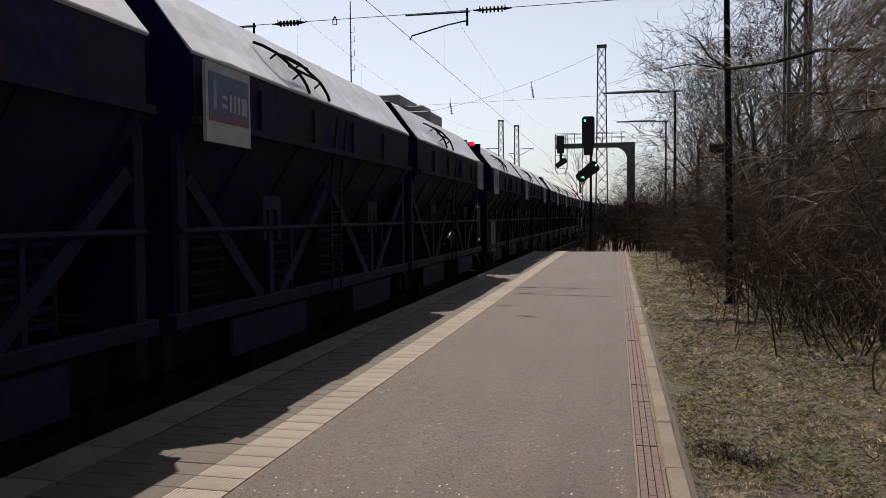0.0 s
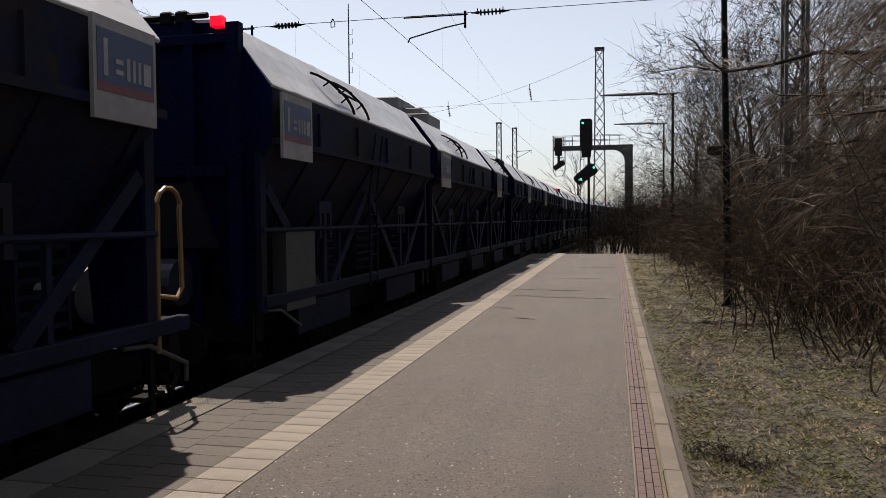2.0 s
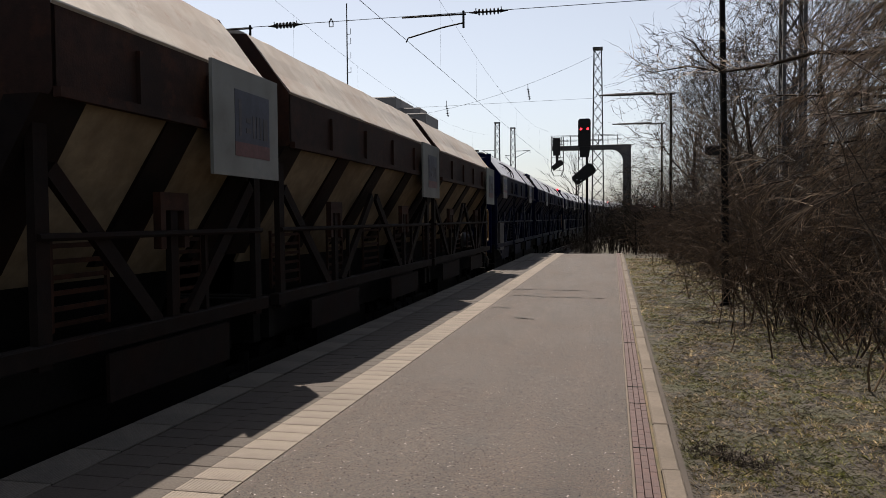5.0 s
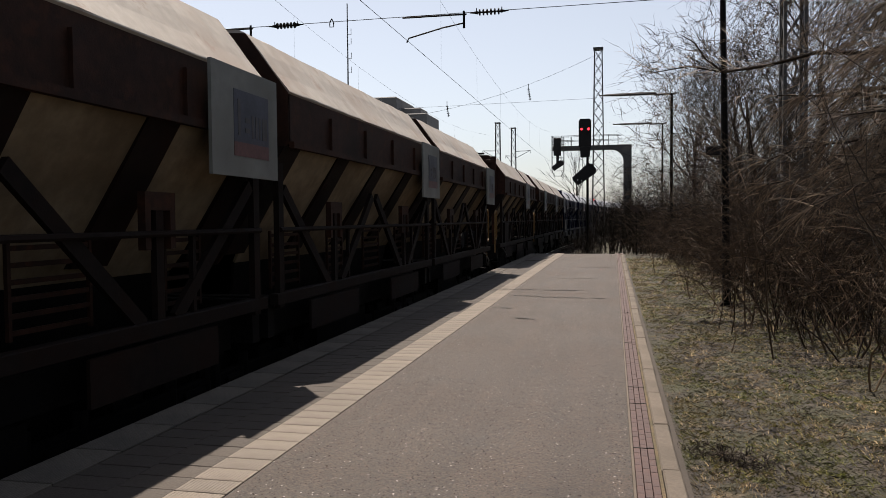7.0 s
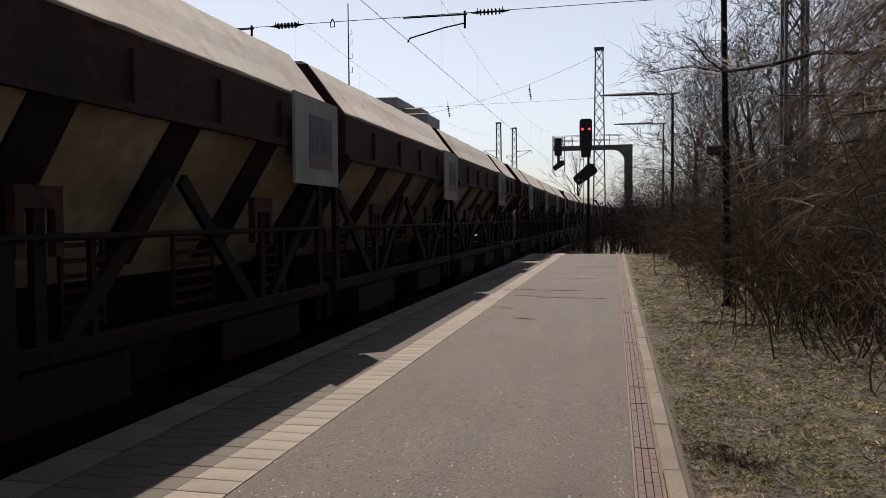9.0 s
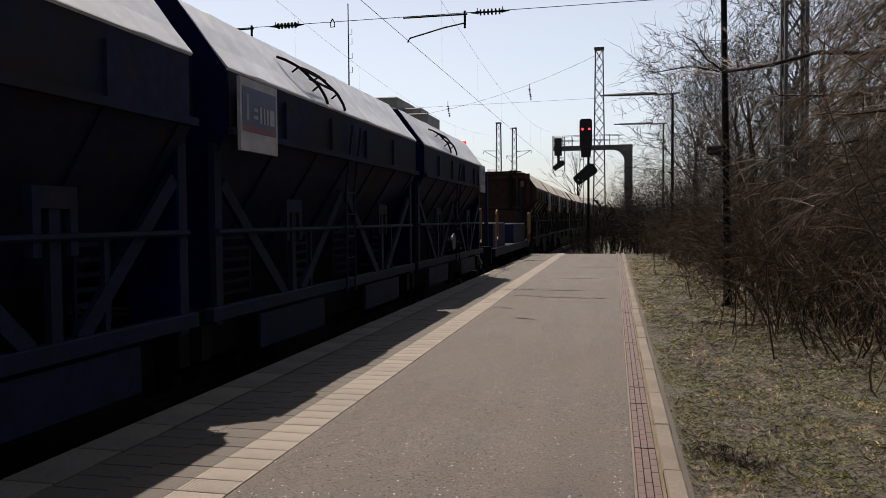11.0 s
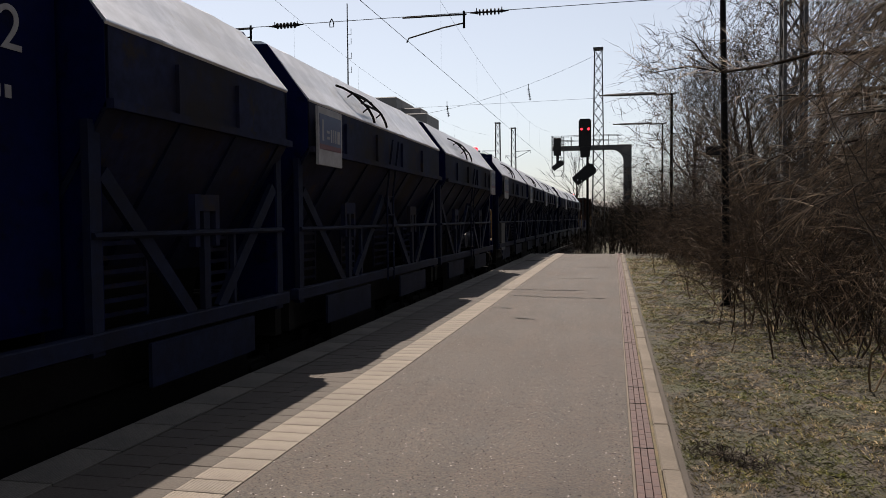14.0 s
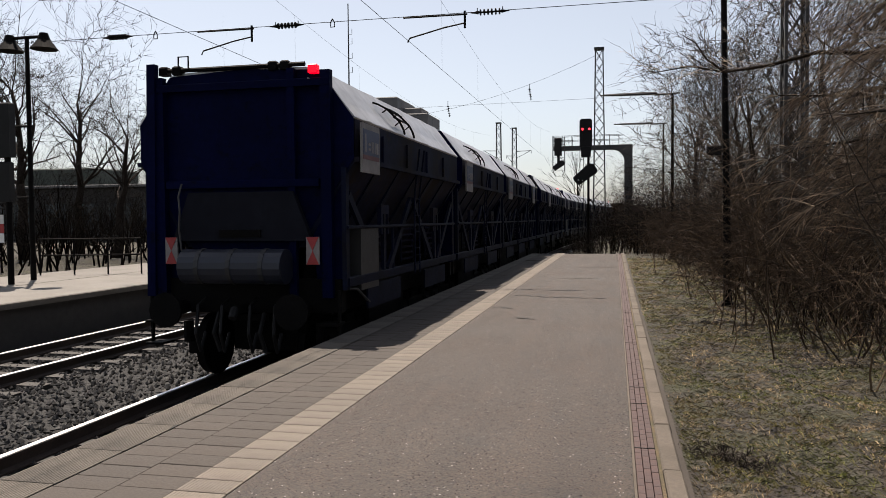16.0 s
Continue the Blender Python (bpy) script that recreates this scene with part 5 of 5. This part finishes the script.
def tufts():
    """Taller clumps of grass with dark hearts, scattered over the verge."""
    rng = np.random.default_rng(31)
    for name, material, n in (("grass_tufts", GRASS, 800), ("straw_tufts", STRAW, 520)):
        b = Build()
        for i in range(n):
            cx, cy = rng.uniform(0.5, 4.2), 2.7 + 17 * rng.random() ** 1.5
            size = rng.uniform(0.012, 0.036)
            for k in range(22):
                x, y = cx + rng.normal(0, size * 0.7), cy + rng.normal(0, size * 0.7)
                a, l = rng.uniform(0, 6.283), size * rng.uniform(0.5, 1.3)
                z, w = verge_height(x, y) - 0.006, 0.0007 + 0.0002 * cy
                c, s = math.cos(a), math.sin(a)
                t = l * rng.uniform(0.3, 1.1)
                b.add([(x - s * w, y + c * w, z), (x + s * w, y - c * w, z), (x + c * t * 0.5 + s * w * 0.6, y + s * t * 0.5 - c * w * 0.6, z + l * 0.7), (x + c * t, y + s * t, z + l * 0.85)], [(0, 1, 2), (0, 2, 3)])
        tagged(b.done(name, material), "small uneven tufts of grass on the verge", "grass", kind="stuff")


def far_woods(name, seed, count, box, h, label, r=0.09, material=FARTWIG):
    """Distant bare wood: many stems with coarse twigs, one mesh."""
    rng = np.random.default_rng(seed)
    b = Build()
    for i in range(count):
        p = (rng.uniform(box[0], box[1]), rng.uniform(box[2], box[3]), -0.6)
        grow(b, rng, p, (rng.normal(0, 0.12), rng.normal(0, 0.12), 1), h * rng.uniform(0.6, 1.1), r, 2, 0.0, 0.5, 6, 3, 5)
    return tagged(b.done(name, material), label, "woodland", kind="stuff")


def litter():
    """Clods, twigs and dead stalks on the verge."""
    rng = np.random.default_rng(9)
    c = Build()
    ico = [(0, 0, 0.6), (1, 0, 0.1), (0, 1, 0.1), (-1, 0, 0.15), (0, -1, 0.1)]
    for i in range(3200):
        x, y = rng.uniform(0.48, 4.2), 2.5 + 14 * rng.random() ** 1.5
        s = rng.uniform(0.005, 0.018) * (2.2 if rng.random() < 0.06 else 1)
        z, m = verge_height(x, y) - 0.004, rng.uniform(0.6, 1.4, (5, 3)) * s
        c.add([(x + p[0] * k[0], y + p[1] * k[1], z + p[2] * k[2]) for p, k in zip(ico, m)], [(0, 1, 2), (0, 2, 3), (0, 3, 4), (0, 4, 1)])
    tagged(c.done("clods", JOINT), "small clods of bare earth and stones", "soil", kind="stuff")
    t = Build()
    for i in range(520):
        x, y = rng.uniform(0.55, 4.5), 2.8 + 15 * rng.random() ** 1.3
        a = rng.normal(0.3, 0.8)
        ln = rng.uniform(0.04, 0.3)
        z = verge_height(x, y) + 0.008
        t.tube([(x, y, z), (x + math.cos(a) * ln * 0.5, y + math.sin(a) * ln * 0.5, z + rng.uniform(0.0, 0.04)), (x + math.cos(a + 0.3) * ln, y + math.sin(a + 0.3) * ln, z)], 0.0022, 3, caps=False)
    tagged(t.done("fallen_twigs", BARK), "fallen dark twigs on the verge", "twigs", kind="stuff")


def weed_clump(x, y, seed):
    rng = np.random.default_rng(seed)
    b = Build()
    for i in range(50):
        a = rng.uniform(0, 6.283)
        grow(b, rng, (rng.normal(0, 0.08), rng.normal(0, 0.1), 0), (math.cos(a) * 0.9, math.sin(a) * 0.9, 0.8), rng.uniform(0.04, 0.11), 0.0035, 1, 0.1, 0.6, 4, 3, 3)
    o = b.done("weed_clump", BARK)
    o["kind"] = "stuff"
    o.matrix_basis = pose(x, y, verge_height(x, y) - 0.01)
    return tagged(o, "dark dead weed clump by the kerb", "weed")


def twin_lamp(x, y):
    o = empty("twin_lamp", "dark twin-headed lamp post with conical shades", "lamp post", m=pose(x, y, 0))
    Build().tube([(0, 0, 0), (0, 0, 6.1)], [0.07, 0.05], 10).done("pole", IRON, o)
    Build().tube([(-0.5, 0, 6.12), (0.5, 0, 6.12)], 0.04, 8).done("arm", IRON, o)
    for s in (-1, 1):
        Build().tube([(s * 0.5, 0, 5.8), (s * 0.5, 0, 6.02), (s * 0.5, 0, 6.2)], [0.33, 0.16, 0.1], 14).done("shade", IRON, o, "dark conical lamp shade")
    for z in (3.9, 2.1):
        Build().tube([(-0.4, 0, z), (0.1, 0, z)], 0.03, 6).done("bracket", IRON, o)
    return o


def signal_back(x, y):
    o = empty("platform_signal", "dark signal screen on a post with a red and white plate", "railway signal", m=pose(x, y, 0))
    Build().tube([(0.15, 0, 0), (0.15, 0, 3.4)], 0.07, 10).done("pole", IRON, o)
    Build().box(-0.55, 0.3, -0.1, 0.1, 3.0, 4.28, 0.03).done("screen", BLACK, o)
    Build().box(-0.35, 0.25, -0.08, 0.08, 1.95, 2.9, 0.03).done("lower_screen", BLACK, o)
    for i, m in enumerate((WHITE, RED, WHITE)):
        Build().box(-0.13, 0.07, -0.1, -0.085, 1.0 + 0.22 * i, 1.215 + 0.22 * i).done("plate", m, o)
    return o


def fence(x, y):
    o = empty("platform_railing", "low dark steel platform railing", "railing", m=pose(x, y, 0, 0, 0, 20))
    for i in range(4):
        Build().tube([(0.9 * i, 0, 0), (0.9 * i, 0, 1.0)], 0.025, 6).done("post", IRON, o)
    for z in (0.55, 1.0):
        Build().tube([(0, 0, z), (2.7, 0, z)], 0.022, 6).done("rail", IRON, o)
    return o


def low_building():
    o = empty("station_building", "low dark flat-roofed building behind bare trees", "building", m=pose(-40, 55, -0.2))
    Build().box(-16, 10, 0, 8, 0, 4.5, 0.1).done("wall", CONCRETE, o)
    Build().box(-9, -2, 1, 7, 4.5, 6.2, 0.1).done("upper_storey", GREEN_METAL, o)
    Build().box(-16.3, 10.3, -0.3, 8.3, 4.5, 4.72, 0.05).done("roof_edge", FACADE, o)
    for i in range(8):
        Build().box(-15 + 3 * i, -13 + 3 * i, -0.05, 0.02, 1.4, 3.2).done("window", GLASS, o)
    return o


def post_sign(x, y):
    o = empty("trackside_sign", "small rusty trackside sign on a post", "sign", m=pose(x, y, -0.1))
    Build().tube([(0, 0, 0), (0, 0, 2.1)], 0.035, 8).done("post", IRON, o)
    Build().prism([(-0.26, 2.1), (0.26, 2.1), (0.2, 1.86), (0.0, 1.76), (-0.2, 1.86)], -0.06, -0.035).done("plate", RAIL_SIDE, o, "rusty brown plate")
    return o


make_ground()
make_track(TRACK_X + RAIL_SHIFT, "track_near")
make_track(FAR_X, "track_far")
make_stones()
make_platform()
make_far_platform()
TRAIN = make_train()
cross_span()
wires()
lattice_mast("lattice_mast", "tall grey lattice mast of the overhead line", -1.0, 52.0, -0.6, 13.1, 0.42, 0.24, 16)
lattice_mast("lattice_mast", "distant grey lattice mast of the overhead line", -14.2, 96.0, -0.6, 14.0, 0.4, 0.26, 14, arms=((10.6, -1, 1.7), (8.2, -1, 1.2)))
lattice_mast("lattice_mast", "distant grey lattice mast of the overhead line", -13.0, 102.0, -0.6, 14.0, 0.4, 0.26, 14, arms=((11.0, 1, 2.0), (10.4, -1, 0.8)))
lattice_mast("lattice_mast", "grey lattice mast among the shrubs", 3.78, 18.0, -0.1, 8.0, 0.22, 0.2, 12)
far_span()
post_sign(0.92, 33.0)
street_lamp(1.88, 13.8, 5.75, True, "tall slim dark lamp post on the grass verge", box=True, lean=-1.0)
street_lamp(2.1, 30.0, 6.2, True, "slim lamp post with long flat head", lean=0.0)
street_lamp(2.6, 44.0, 6.75, True, "slim lamp post with long flat head", lean=0.0)
signal(-1.37, 38.0, -0.5, 6.25)
gantry()
far_building()
make_verge()
weeping_tree(5.2, 10.6)
for i, (x, y, h) in enumerate(((5.6, 27.0, 8.5), (6.5, 19.0, 9.0), (4.6, 36.0, 8.0), (5.5, 44.0, 9.0), (8.0, 13.5, 8.0), (4.4, 30.5, 7.0), (3.4, 22.0, 6.0), (3.8, 26.0, 6.8), (3.2, 33.0, 6.8), (4.0, 40.0, 7.8), (6.2, 15.0, 9.5), (7.4, 10.5, 8.5), (5.4, 22.5, 8.0))):
    tree(20 + i, x, y, 0.0, h)
far_woods("wood_edge", 41, 200, (8.0, 26.0, 4.0, 75.0), 6.5, "dense bare wood behind the shrubs")
far_woods("far_wood", 42, 160, (6.0, 60.0, 75.0, 140.0), 10.0, "hazy bare wood at the bend of the line")
far_woods("left_wood", 43, 200, (-90.0, -30.0, 68.0, 130.0), 10.0, "hazy bare trees behind the station")
for i, (x, y, h) in enumerate(((-24.5, 28.0, 9.4), (-26.5, 34.0, 10.0), (-21.5, 30.0, 6.9), (-20.5, 34.0, 6.4), (-28, 30, 9.6))):
    tree(60 + i, x, y, 0.0, h, kids=4, material=BARK, label="bare tree behind the opposite platform", r=0.24)
twin_lamp(-14.45, 16.8)
signal_back(-14.1, 15.5)
fence(-15.6, 18.4)
low_building()
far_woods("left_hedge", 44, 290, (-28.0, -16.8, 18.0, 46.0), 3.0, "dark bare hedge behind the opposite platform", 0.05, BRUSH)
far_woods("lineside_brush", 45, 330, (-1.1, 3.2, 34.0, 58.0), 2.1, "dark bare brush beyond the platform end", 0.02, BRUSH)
# added brush that darkens the ground where the train's shade belongs
far_woods("track_brush", 47, 90, (-2.1, -0.9, 33.2, 43.0), 0.95, "low dark brush added for the shade between track and platform end", 0.014, BRUSH)
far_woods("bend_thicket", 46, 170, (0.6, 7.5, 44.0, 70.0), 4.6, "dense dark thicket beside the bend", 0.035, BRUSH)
tree(95, -6.5, 140.0, -0.6, 13.0, kids=4, depth=3, material=FARTWIG, label="distant slender bare poplar", r=0.3, spread=0.12)
litter()
tufts()
weed_clump(0.62, 5.2, 1)
weed_clump(0.8, 5.1, 2)
weed_clump(2.3, 8.3, 3)
grass_stuff("grass", GRASS, 170000, 3, 0.034, "short sparse green grass", (0.45, 3.9), (2.6, 30.0))
grass_stuff("dry_grass", STRAW, 120000, 5, 0.033, "dry pale grass and stalks", (0.45, 4.2), (2.6, 30.0))


def motions():
    for shutter, rows in SWITCH_PLATES:
        walk(shutter, rows)
    for thing, t_mark in TRAIN:
        walk(thing, train_rows(t_mark))


motions()
